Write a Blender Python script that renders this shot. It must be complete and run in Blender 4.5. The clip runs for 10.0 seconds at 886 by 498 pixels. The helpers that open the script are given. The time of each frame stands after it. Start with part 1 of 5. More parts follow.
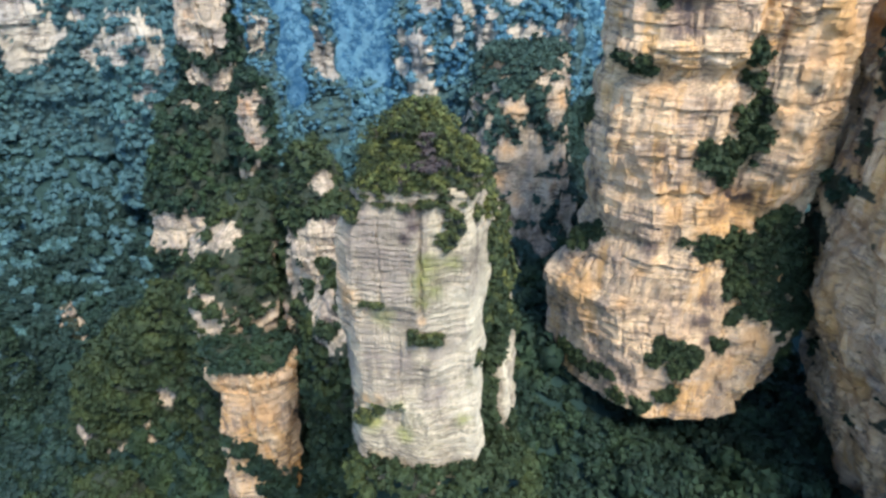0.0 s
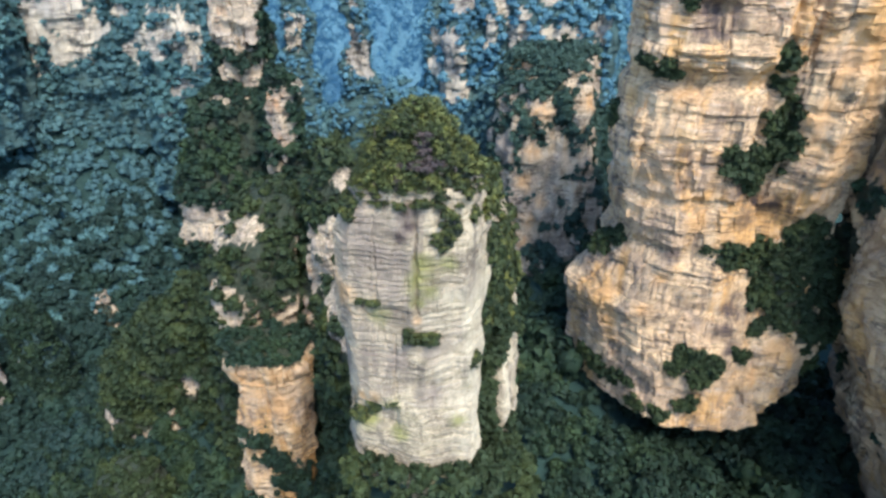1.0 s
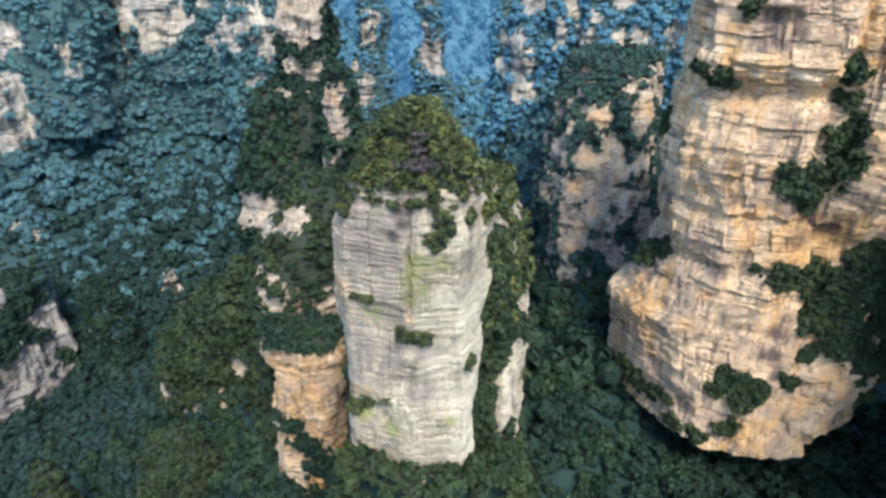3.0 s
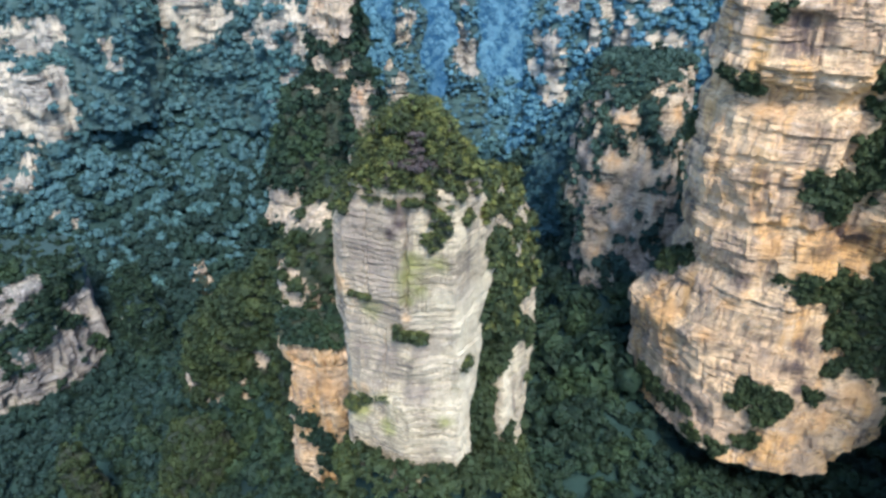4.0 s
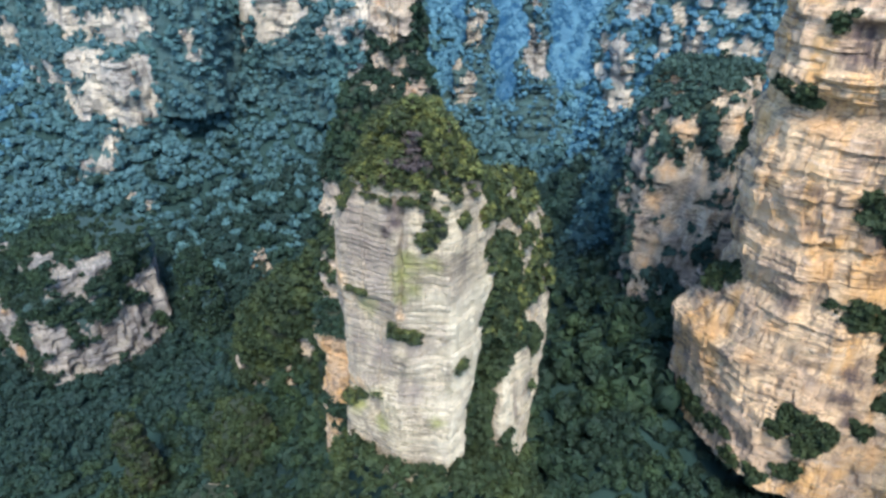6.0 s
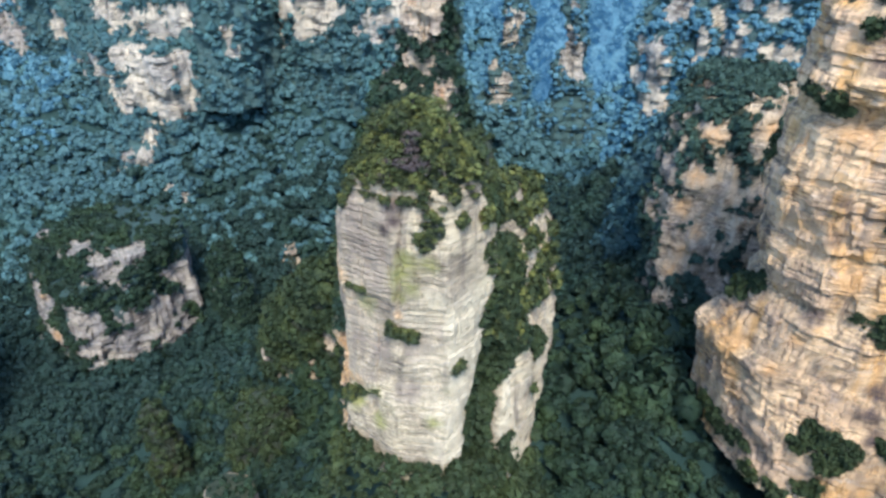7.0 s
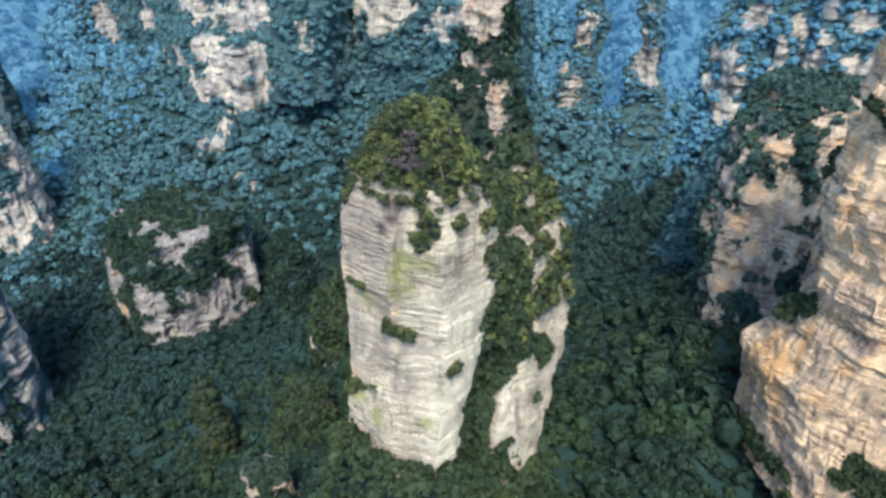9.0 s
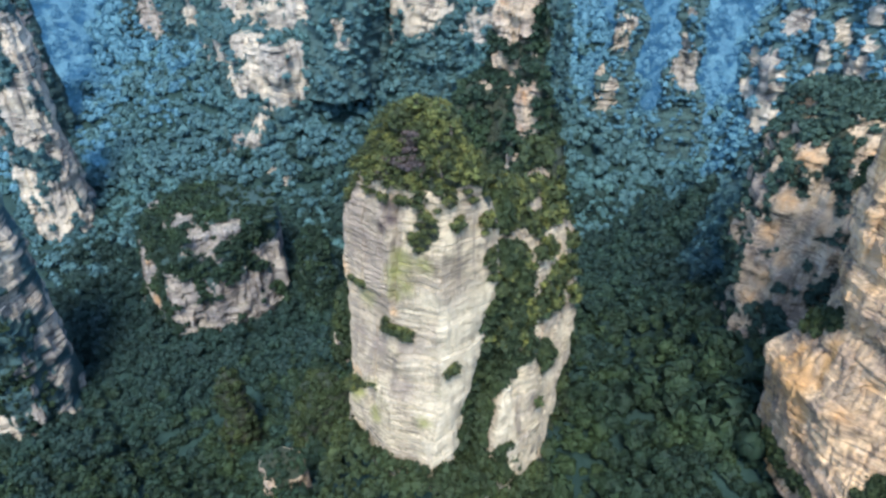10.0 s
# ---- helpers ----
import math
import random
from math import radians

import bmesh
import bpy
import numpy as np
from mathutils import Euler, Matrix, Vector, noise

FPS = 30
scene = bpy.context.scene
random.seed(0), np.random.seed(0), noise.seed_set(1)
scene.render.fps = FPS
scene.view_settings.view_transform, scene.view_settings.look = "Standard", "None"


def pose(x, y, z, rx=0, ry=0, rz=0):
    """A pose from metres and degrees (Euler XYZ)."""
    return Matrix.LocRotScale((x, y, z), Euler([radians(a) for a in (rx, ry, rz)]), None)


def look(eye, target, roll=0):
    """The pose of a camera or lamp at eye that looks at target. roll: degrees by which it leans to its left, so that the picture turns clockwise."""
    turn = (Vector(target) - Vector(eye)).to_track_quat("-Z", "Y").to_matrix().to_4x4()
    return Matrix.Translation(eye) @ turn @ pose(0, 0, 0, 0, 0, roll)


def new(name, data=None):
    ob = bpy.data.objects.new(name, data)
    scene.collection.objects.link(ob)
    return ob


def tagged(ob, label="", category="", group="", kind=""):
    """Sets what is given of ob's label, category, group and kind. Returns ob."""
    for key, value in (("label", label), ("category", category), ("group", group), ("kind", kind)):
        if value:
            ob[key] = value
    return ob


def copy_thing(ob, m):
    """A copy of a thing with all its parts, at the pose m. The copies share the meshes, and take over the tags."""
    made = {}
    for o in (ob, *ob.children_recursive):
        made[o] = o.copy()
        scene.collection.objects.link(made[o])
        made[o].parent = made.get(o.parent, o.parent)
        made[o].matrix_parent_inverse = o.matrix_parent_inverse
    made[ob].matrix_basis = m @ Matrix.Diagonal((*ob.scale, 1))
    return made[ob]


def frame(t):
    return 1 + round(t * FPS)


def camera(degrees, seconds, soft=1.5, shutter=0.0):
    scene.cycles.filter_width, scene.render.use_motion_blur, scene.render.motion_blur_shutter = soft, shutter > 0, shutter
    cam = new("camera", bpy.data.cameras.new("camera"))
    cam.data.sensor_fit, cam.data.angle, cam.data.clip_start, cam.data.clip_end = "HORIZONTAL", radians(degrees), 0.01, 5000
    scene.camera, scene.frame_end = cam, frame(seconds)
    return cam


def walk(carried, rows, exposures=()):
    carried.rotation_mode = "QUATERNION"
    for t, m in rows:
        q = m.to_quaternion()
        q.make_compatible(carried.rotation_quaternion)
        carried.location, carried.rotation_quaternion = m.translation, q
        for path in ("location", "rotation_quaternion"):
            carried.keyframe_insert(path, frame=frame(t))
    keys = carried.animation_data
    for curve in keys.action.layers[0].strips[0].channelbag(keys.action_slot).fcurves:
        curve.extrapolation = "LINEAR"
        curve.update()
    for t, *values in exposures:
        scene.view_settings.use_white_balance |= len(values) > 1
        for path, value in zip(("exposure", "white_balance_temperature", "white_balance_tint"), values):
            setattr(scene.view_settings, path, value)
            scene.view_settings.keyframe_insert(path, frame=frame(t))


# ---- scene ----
cam = camera(66.8, 10.0, soft=2.8)
METRES, EYE, TILT, LEAN, TURN = 70.0, 400.0, -32.0, 0.0, 0.0
ROWS = [
    (0.0, 0.0, 0.0, 0.0, -0.0, 0.0, -0.0),
    (0.5, 0.0533, 0.0002, 0.0014, 1.51, -0.03, -0.91),
    (1.0, 0.1027, 0.0018, 0.003, 2.92, -0.07, -1.74),
    (1.5, 0.1557, 0.0051, 0.0057, 4.45, -0.14, -2.66),
    (2.0, 0.2044, 0.01, 0.0089, 5.88, -0.23, -3.5),
    (2.5, 0.2563, 0.0163, 0.0134, 7.42, -0.34, -4.43),
    (4.0, 0.4045, 0.0424, 0.0306, 11.85, -0.81, -7.05),
    (4.5, 0.451, 0.0534, 0.037, 13.29, -0.99, -7.89),
    (5.0, 0.5011, 0.066, 0.0458, 14.86, -1.23, -8.79),
    (5.5, 0.5466, 0.0803, 0.054, 16.31, -1.46, -9.61),
    (7.0, 0.6851, 0.1274, 0.0851, 20.9, -2.36, -12.12),
    (7.5, 0.7305, 0.1457, 0.0968, 22.49, -2.71, -12.98),
    (8.0, 0.7726, 0.1628, 0.1085, 23.97, -3.06, -13.75),
    (8.5, 0.8167, 0.1845, 0.1216, 25.58, -3.47, -14.58),
    (9.0, 0.8569, 0.2047, 0.1349, 27.09, -3.86, -15.31),
    (9.5, 0.896, 0.2255, 0.1478, 28.6, -4.26, -16.08),
    (10.0, 0.9371, 0.2513, 0.1642, 30.27, -4.74, -16.87),
]
walk(cam, [(t, pose(0, 0, EYE, TILT, LEAN, TURN) @ pose(METRES * x, METRES * y, METRES * z, 90 + pitch, roll, yaw)) for t, x, y, z, yaw, pitch, roll in ROWS],
     exposures=[(0.0, 1.82, 5300, 9), (5.0, 1.79, 5150, 9), (10.0, 1.83, 5150, 9)])

# ---- light ----
world = bpy.data.worlds.new("sky_world")
scene.world = world
world.use_nodes = True
wt = world.node_tree
sky = wt.nodes.new("ShaderNodeTexSky")
sky.sky_type, sky.sun_disc = "NISHITA", False
SUN_ELEVATION, SUN_BEARING = 58.0, 150.0      # degrees above the horizon; clockwise from +y
sky.sun_elevation, sky.sun_rotation = radians(SUN_ELEVATION), radians(SUN_BEARING)
wt.links.new(sky.outputs["Color"], wt.nodes["Background"].inputs["Color"])
wt.nodes["Background"].inputs["Strength"].default_value = 0.15
sun = new("sun", bpy.data.lights.new("sun", "SUN"))
sun.data.energy, sun.data.angle, sun.data.color = 2.6, radians(16), (1.0, 0.84, 0.64)
se, sb = radians(SUN_ELEVATION), radians(SUN_BEARING)
sun.matrix_world = look((900 * math.sin(sb) * math.cos(se), 900 * math.cos(sb) * math.cos(se), 900 * math.sin(se)), (0, 0, 0))


# ---- materials ----
def base_material(name, rough=0.9):
    m = bpy.data.materials.new(name)
    m.use_nodes = True
    b = m.node_tree.nodes["Principled BSDF"]
    b.inputs["Roughness"].default_value = rough
    b.inputs["Specular IOR Level"].default_value = 0.2
    return m, m.node_tree, b


def noise_at(nt, scale, detail=5.0, rough=0.55, seed=0.0, size=1.0, distortion=0.0):
    """A noise over the place's metres, squeezed by scale = (x, y, z)."""
    co = nt.nodes.new("ShaderNodeTexCoord")
    mp = nt.nodes.new("ShaderNodeMapping")
    mp.inputs["Scale"].default_value = scale
    mp.inputs["Location"].default_value = (seed, seed * 1.7, seed * 0.6)
    nz = nt.nodes.new("ShaderNodeTexNoise")
    nz.inputs["Scale"].default_value, nz.inputs["Detail"].default_value = size, detail
    nz.inputs["Roughness"].default_value, nz.inputs["Distortion"].default_value = rough, distortion
    nt.links.new(co.outputs["Object"], mp.inputs["Vector"])
    nt.links.new(mp.outputs["Vector"], nz.inputs["Vector"])
    return nz.outputs["Fac"]


def band(nt, value, low, high, to_low=0.0, to_high=1.0):
    r = nt.nodes.new("ShaderNodeMapRange")
    r.interpolation_type = "SMOOTHSTEP"
    for key, v in (("From Min", low), ("From Max", high), ("To Min", to_low), ("To Max", to_high)):
        r.inputs[key].default_value = v
    nt.links.new(value, r.inputs["Value"])
    return r.outputs["Result"]


def mixed(nt, fac, a, b, blend="MIX"):
    m = nt.nodes.new("ShaderNodeMix")
    m.data_type, m.blend_type = "RGBA", blend
    for socket, v in ((m.inputs[0], fac), (m.inputs[6], a), (m.inputs[7], b)):
        if isinstance(v, (int, float)):
            socket.default_value = v
        elif isinstance(v, tuple):
            socket.default_value = (*v, 1.0)
        else:
            nt.links.new(v, socket)
    return m.outputs[2]


def sums(nt, op, a, b):
    m = nt.nodes.new("ShaderNodeMath")
    m.operation = op
    for socket, v in zip(m.inputs, (a, b)):
        if isinstance(v, (int, float)):
            socket.default_value = v
        else:
            nt.links.new(v, socket)
    return m.outputs[0]


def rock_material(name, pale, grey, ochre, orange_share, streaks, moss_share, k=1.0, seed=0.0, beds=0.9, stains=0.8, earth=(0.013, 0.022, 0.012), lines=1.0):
    """Bedded sandstone. k: the size of its marks; orange_share, streaks, moss_share: 0 to 1."""
    m, nt, b = base_material(name, 0.93)
    patch = noise_at(nt, (0.07 / k,) * 3, 5, 0.6, seed)
    colour = mixed(nt, band(nt, patch, 0.42, 0.6), pale, grey)
    stain = noise_at(nt, (0.05 / k, 0.05 / k, 0.035 / k), 6, 0.66, seed + 71, 1.0, 0.8)
    colour = mixed(nt, band(nt, stain, 0.56, 0.68, 0, stains), colour, (0.15, 0.125, 0.11))
    tint = noise_at(nt, (0.055 / k, 0.055 / k, 0.03 / k), 6, 0.62, seed + 31, 1.0, 0.6)
    colour = mixed(nt, band(nt, tint, 0.66 - 0.22 * orange_share, 0.78 - 0.2 * orange_share, 0, 0.9), colour, ochre)
    rust = noise_at(nt, (0.3 / k, 0.3 / k, 0.035 / k), 4, 0.55, seed + 11)
    colour = mixed(nt, band(nt, rust, 0.6, 0.76, 0, 0.75 * orange_share), colour, (0.27, 0.125, 0.04))
    bedding = noise_at(nt, (0.1 / k, 0.1 / k, 0.7 * beds / k), 7, 0.72, seed + 5, 1.0, 0.9)
    zone = band(nt, noise_at(nt, (0.05 / k, 0.05 / k, 0.09 / k), 3, 0.5, seed + 41), 0.45, 0.68, 0.1 * lines, 0.85 * lines)
    colour = mixed(nt, sums(nt, "MULTIPLY", band(nt, bedding, 0.32, 0.42, 1, 0), zone), colour, (0.08, 0.063, 0.05))
    colour = mixed(nt, band(nt, bedding, 0.54, 0.68, 0, 0.45), colour, (0.5, 0.44, 0.35))
    drip = noise_at(nt, (0.42 / k, 0.42 / k, 0.022 / k), 5, 0.6, seed + 17)
    gap = band(nt, noise_at(nt, (0.06 / k, 0.06 / k, 0.05 / k), 3, 0.5, seed + 53), 0.45, 0.62)
    colour = mixed(nt, sums(nt, "MULTIPLY", band(nt, drip, 0.47, 0.62, 0, 0.85 * streaks), gap), colour, (0.07, 0.058, 0.056))
    algae = noise_at(nt, (0.11 / k, 0.11 / k, 0.07 / k), 5, 0.6, seed + 23)
    colour = mixed(nt, band(nt, algae, 0.66 - 0.2 * moss_share, 0.8 - 0.2 * moss_share, 0, 0.75 * moss_share), colour, (0.13, 0.14, 0.045))
    geo = nt.nodes.new("ShaderNodeNewGeometry")
    up = nt.nodes.new("ShaderNodeSeparateXYZ")
    nt.links.new(geo.outputs["Normal"], up.inputs[0])
    ledge = sums(nt, "MULTIPLY", band(nt, up.outputs[2], 0.3, 0.75), band(nt, noise_at(nt, (0.5,) * 3, 4, 0.6, seed + 2), 0.35, 0.55))
    colour = mixed(nt, sums(nt, "MULTIPLY", ledge, 0.6), colour, (0.05, 0.05, 0.028))
    cracks = None
    for scale, sd, wide, amount in (((0.045 / k, 0.045 / k, 0.62 * beds / k), 81, 0.042, 0.85), ((0.22 / k, 0.22 / k, 0.02 / k), 87, 0.026, 0.55),
                                    ((0.1 / k, 0.1 / k, 1.7 * beds / k), 93, 0.05, 0.55)):
        line = sums(nt, "ABSOLUTE", sums(nt, "SUBTRACT", noise_at(nt, scale, 3.5, 0.6, seed + sd, 1.0, 0.5), 0.5), 0.0)
        here = band(nt, noise_at(nt, (0.09 / k,) * 3, 3, 0.6, seed + sd + 2), 0.44, 0.64, 0.06 * lines, amount * lines)
        one = sums(nt, "MULTIPLY", band(nt, line, wide * 0.35, wide, 1, 0), here)
        cracks = one if cracks is None else sums(nt, "MAXIMUM", cracks, one)
    colour = mixed(nt, cracks, colour, (0.05, 0.04, 0.034))
    # Surface marks; the near-black and the grey-brown tone also carry painted shade.
    for mark, tone, amount in (("weather_shade", (0.16, 0.128, 0.1), 0.72), ("moss", (0.17, 0.165, 0.05), 0.9), ("rust", (0.42, 0.245, 0.1), 0.7), ("stain_shade", (0.055, 0.04, 0.037), 0.95), ("fresh", (0.43, 0.37, 0.245), 0.7)):
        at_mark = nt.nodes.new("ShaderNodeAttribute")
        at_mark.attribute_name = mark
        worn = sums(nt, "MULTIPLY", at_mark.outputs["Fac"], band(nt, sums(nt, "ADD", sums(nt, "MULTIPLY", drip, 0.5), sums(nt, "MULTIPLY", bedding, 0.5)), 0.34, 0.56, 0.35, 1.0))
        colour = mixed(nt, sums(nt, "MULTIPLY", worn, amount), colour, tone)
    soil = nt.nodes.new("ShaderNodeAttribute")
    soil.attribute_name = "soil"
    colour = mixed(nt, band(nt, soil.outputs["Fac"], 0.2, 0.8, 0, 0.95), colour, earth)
    grain = noise_at(nt, (1.1, 1.1, 1.6), 6, 0.7, seed + 3)
    colour = mixed(nt, 0.38, colour, mixed(nt, band(nt, grain, 0.25, 0.75), (0.55, 0.53, 0.5), (1.25, 1.22, 1.2)), "MULTIPLY")
    nt.links.new(colour, b.inputs["Base Color"])
    height = sums(nt, "ADD", sums(nt, "SUBTRACT", sums(nt, "MULTIPLY", bedding, 1.2), sums(nt, "MULTIPLY", cracks, 0.7)), sums(nt, "ADD", sums(nt, "MULTIPLY", grain, 0.5), sums(nt, "MULTIPLY", drip, 0.5)))
    bump = nt.nodes.new("ShaderNodeBump")
    bump.inputs["Strength"].default_value, bump.inputs["Distance"].default_value = 0.95, 0.42 * k
    nt.links.new(height, bump.inputs["Height"])
    nt.links.new(bump.outputs["Normal"], b.inputs["Normal"])
    return m


def leaf_material(name, dark, light, tip, seed=0.0, patch_size=0.05, crown_scale=0.12, leaf_scale=0.8, contrast=1.0):
    """Foliage: each spray differs a little, and so does each stretch of the wood."""
    m, nt, b = base_material(name, 0.7)
    geo = nt.nodes.new("ShaderNodeNewGeometry")
    info = nt.nodes.new("ShaderNodeObjectInfo")
    mix_a = sums(nt, "ADD", sums(nt, "MULTIPLY", geo.outputs["Random Per Island"], 0.3), sums(nt, "MULTIPLY", info.outputs["Random"], 0.3))
    colour = mixed(nt, mix_a, dark, light)
    co = nt.nodes.new("ShaderNodeTexCoord")
    cell = nt.nodes.new("ShaderNodeTexVoronoi")
    cell.inputs["Scale"].default_value = crown_scale
    nt.links.new(co.outputs["Object"], cell.inputs["Vector"])
    tone = nt.nodes.new("ShaderNodeSeparateColor")
    nt.links.new(cell.outputs["Color"], tone.inputs[0])
    colour = mixed(nt, 0.8 * contrast, colour, mixed(nt, tone.outputs[0], (0.55, 0.6, 0.62), (1.55, 1.45, 1.3)), "MULTIPLY")
    patch = noise_at(nt, (patch_size,) * 3, 4, 0.6, seed)
    colour = mixed(nt, band(nt, patch, 0.45, 0.7, 0, 0.65), colour, tip)
    leafy = noise_at(nt, (leaf_scale,) * 3, 4, 0.75, seed + 7)
    colour = mixed(nt, contrast, colour, mixed(nt, band(nt, leafy, 0.34, 0.66), (0.5, 0.52, 0.52), (1.4, 1.4, 1.35)), "MULTIPLY")
    nt.links.new(colour, b.inputs["Base Color"])
    bump = nt.nodes.new("ShaderNodeBump")
    bump.inputs["Strength"].default_value, bump.inputs["Distance"].default_value = 0.5, 1.0 / leaf_scale
    nt.links.new(leafy, bump.inputs["Height"])
    nt.links.new(bump.outputs["Normal"], b.inputs["Normal"])
    return m


def plain_noisy(name, a, c, size, rough=0.95):
    m, nt, b = base_material(name, rough)
    f = noise_at(nt, (size,) * 3, 6, 0.65)
    nt.links.new(mixed(nt, band(nt, f, 0.35, 0.65), a, c), b.inputs["Base Color"])
    return m


ROCK_MAIN = rock_material("grey_white_sandstone", (0.39, 0.32, 0.2), (0.285, 0.23, 0.15), (0.44, 0.28, 0.13), 0.2, 0.6, 0.45, 0.75, 4.0, 1.3, 0.35, lines=0.8)
ROCK_WARM = rock_material("honey_sandstone", (0.56, 0.39, 0.212), (0.42, 0.285, 0.162), (0.49, 0.275, 0.09), 0.85, 0.75, 0.08, 1.4, 9.0, 0.7, 0.4, lines=0.85)
ROCK_LEFT = rock_material("buff_sandstone", (0.43, 0.335, 0.215), (0.31, 0.245, 0.172), (0.36, 0.2, 0.09), 0.5, 0.5, 0.1, 1.2, 21.0, 0.9, 0.6)
# Distance haze put into colour: bluish earth on both, greyed stone on ROCK_DIM.
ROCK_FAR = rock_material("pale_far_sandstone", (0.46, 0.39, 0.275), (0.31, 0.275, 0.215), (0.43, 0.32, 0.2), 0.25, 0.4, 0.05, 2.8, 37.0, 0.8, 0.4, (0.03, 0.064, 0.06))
ROCK_DIM = rock_material("haze_grey_sandstone", (0.285, 0.246, 0.192), (0.185, 0.168, 0.148), (0.34, 0.255, 0.18), 0.25, 0.7, 0.05, 2.6, 57.0, 0.7, 0.6, (0.022, 0.045, 0.04))
LEAF_NEAR = leaf_material("olive_foliage", (0.014, 0.021, 0.008), (0.05, 0.062, 0.016), (0.125, 0.125, 0.025), 3.0, 0.3, 0.5, 1.3)
# A brighter copy of LEAF_NEAR, with sunlight put into the leaf colour.
LEAF_TIP = leaf_material("sunlit_tint_foliage", (0.03, 0.042, 0.014), (0.09, 0.105, 0.03), (0.17, 0.17, 0.045), 8.0, 0.3, 0.5, 1.3)
LEAF_MID = leaf_material("green_foliage", (0.0085, 0.0185, 0.0105), (0.0145, 0.029, 0.0125), (0.027, 0.044, 0.013), 13.0, 0.03, 0.11, 0.6, 0.6)
LEAF_OLIVE = leaf_material("olive_green_foliage", (0.0125, 0.021, 0.0075), (0.0235, 0.034, 0.0105), (0.038, 0.048, 0.011), 19.0, 0.05, 0.14, 0.6, 0.5)
# Distance haze is put into these three leaf colours, step by step.
LEAF_MIST = leaf_material("haze_teal_foliage", (0.0085, 0.02, 0.016), (0.014, 0.0295, 0.022), (0.018, 0.038, 0.023), 29.0, 0.02, 0.1, 0.5, 0.4)
LEAF_HALF = leaf_material("haze_grey_foliage", (0.021, 0.04, 0.031), (0.034, 0.06, 0.042), (0.04, 0.068, 0.043), 17.0, 0.02, 0.1, 0.5, 0.5)
LEAF_FAR = leaf_material("haze_blue_foliage", (0.04, 0.08, 0.083), (0.05, 0.095, 0.096), (0.054, 0.108, 0.097), 23.0, 0.012, 0.06, 0.4, 0.35)
LEAF_DRY = leaf_material("dry_brown_twigs", (0.035, 0.026, 0.026), (0.085, 0.066, 0.062), (0.1, 0.085, 0.07), 43.0, 0.3, 0.5, 1.6)
BARK = plain_noisy("grey_brown_bark", (0.09, 0.07, 0.055), (0.17, 0.14, 0.11), 2.0)
SOIL = plain_noisy("leaf_litter", (0.009, 0.021, 0.017), (0.015, 0.031, 0.025), 0.12)


# ---- numbers to shapes ----
rng = np.random.default_rng(7)
PERM = rng.permutation(256)
PERM = np.concatenate([PERM, PERM, PERM])
GRAD = rng.normal(size=(256, 3))
GRAD /= np.linalg.norm(GRAD, axis=1)[:, None]


def grad_noise(p):
    """Gradient noise of an (n, 3) array, about -0.7 to 0.7."""
    i = np.floor(p).astype(int)
    f = p - i
    i &= 255
    u = f * f * f * (f * (f * 6 - 15) + 10)
    total = np.zeros(len(p))
    for dx in (0, 1):
        for dy in (0, 1):
            for dz in (0, 1):
                h = PERM[PERM[PERM[i[:, 0] + dx] + i[:, 1] + dy] + i[:, 2] + dz]
                d = (GRAD[h] * (f - np.array([dx, dy, dz]))).sum(1)
                w = (u[:, 0] if dx else 1 - u[:, 0]) * (u[:, 1] if dy else 1 - u[:, 1]) * (u[:, 2] if dz else 1 - u[:, 2])
                total += w * d
    return total


def fbm(p, octaves=4, gain=0.5):
    total, a = np.zeros(len(p)), 1.0
    for k in range(octaves):
        total += a * grad_noise(p * 2.03 ** k + 17.3 * k)
        a *= gain
    return total


def hashed(*ids):
    h = np.zeros(np.shape(ids[0]), int)
    for v in ids:
        h = PERM[(h + np.asarray(v, int)) & 255]
    return h / 255.0


def mesh_of(name, verts, faces, material, smooth=True):
    """A mesh from arrays; faces is one (n, 3) or (n, 4) array."""
    me = bpy.data.meshes.new(name)
    verts, faces = np.asarray(verts, np.float32), np.asarray(faces, np.int32)
    n, k = faces.shape
    me.vertices.add(len(verts))
    me.vertices.foreach_set("co", verts.ravel())
    me.loops.add(n * k)
    me.loops.foreach_set("vertex_index", faces.ravel())
    me.polygons.add(n)
    me.polygons.foreach_set("loop_start", np.arange(0, n * k, k, dtype=np.int32))
    me.polygons.foreach_set("loop_total", np.full(n, k, np.int32))
    me.polygons.foreach_set("use_smooth", np.full(n, smooth))
    me.materials.append(material)
    me.update(calc_edges=True)
    return me


def part(name, me, parent=None, label=""):
    ob = new(name, me)
    ob.parent = parent
    return tagged(ob, label)


def thing(name, label, category, group="", kind=""):
    return tagged(new(name), label, category, group, kind)


# ---- crags ----
def round_levels(rows):
    """Levels from rows of z, centre x, centre y, half widths, degrees of turn: a squarish plan of twelve corners."""
    out = []
    for z, cx, cy, rx, ry, turn in rows:
        a = np.arange(12) * math.tau / 12
        c, s = np.cos(a), np.sin(a)
        x, y = rx * np.sign(c) * np.abs(c) ** 0.75, ry * np.sign(s) * np.abs(s) ** 0.75
        q = radians(turn)
        out.append((z, [(cx + p * math.cos(q) - r * math.sin(q), cy + p * math.sin(q) + r * math.cos(q)) for p, r in zip(x, y)]))
    return out


def deep(levels, drop=70.0, grow=1.18):
    """The same levels with a root below them, so that the rock goes down into the slope."""
    z, plan = levels[0]
    mid = np.mean(plan, axis=0)
    return [(z - drop, [tuple(mid + (np.array(q) - mid) * grow) for q in plan])] + list(levels)


def soft_mask(p, rough):
    return np.clip(1.5 * grad_noise(p / (14.0 * rough) + 3.3) + 0.4, 0, 1)


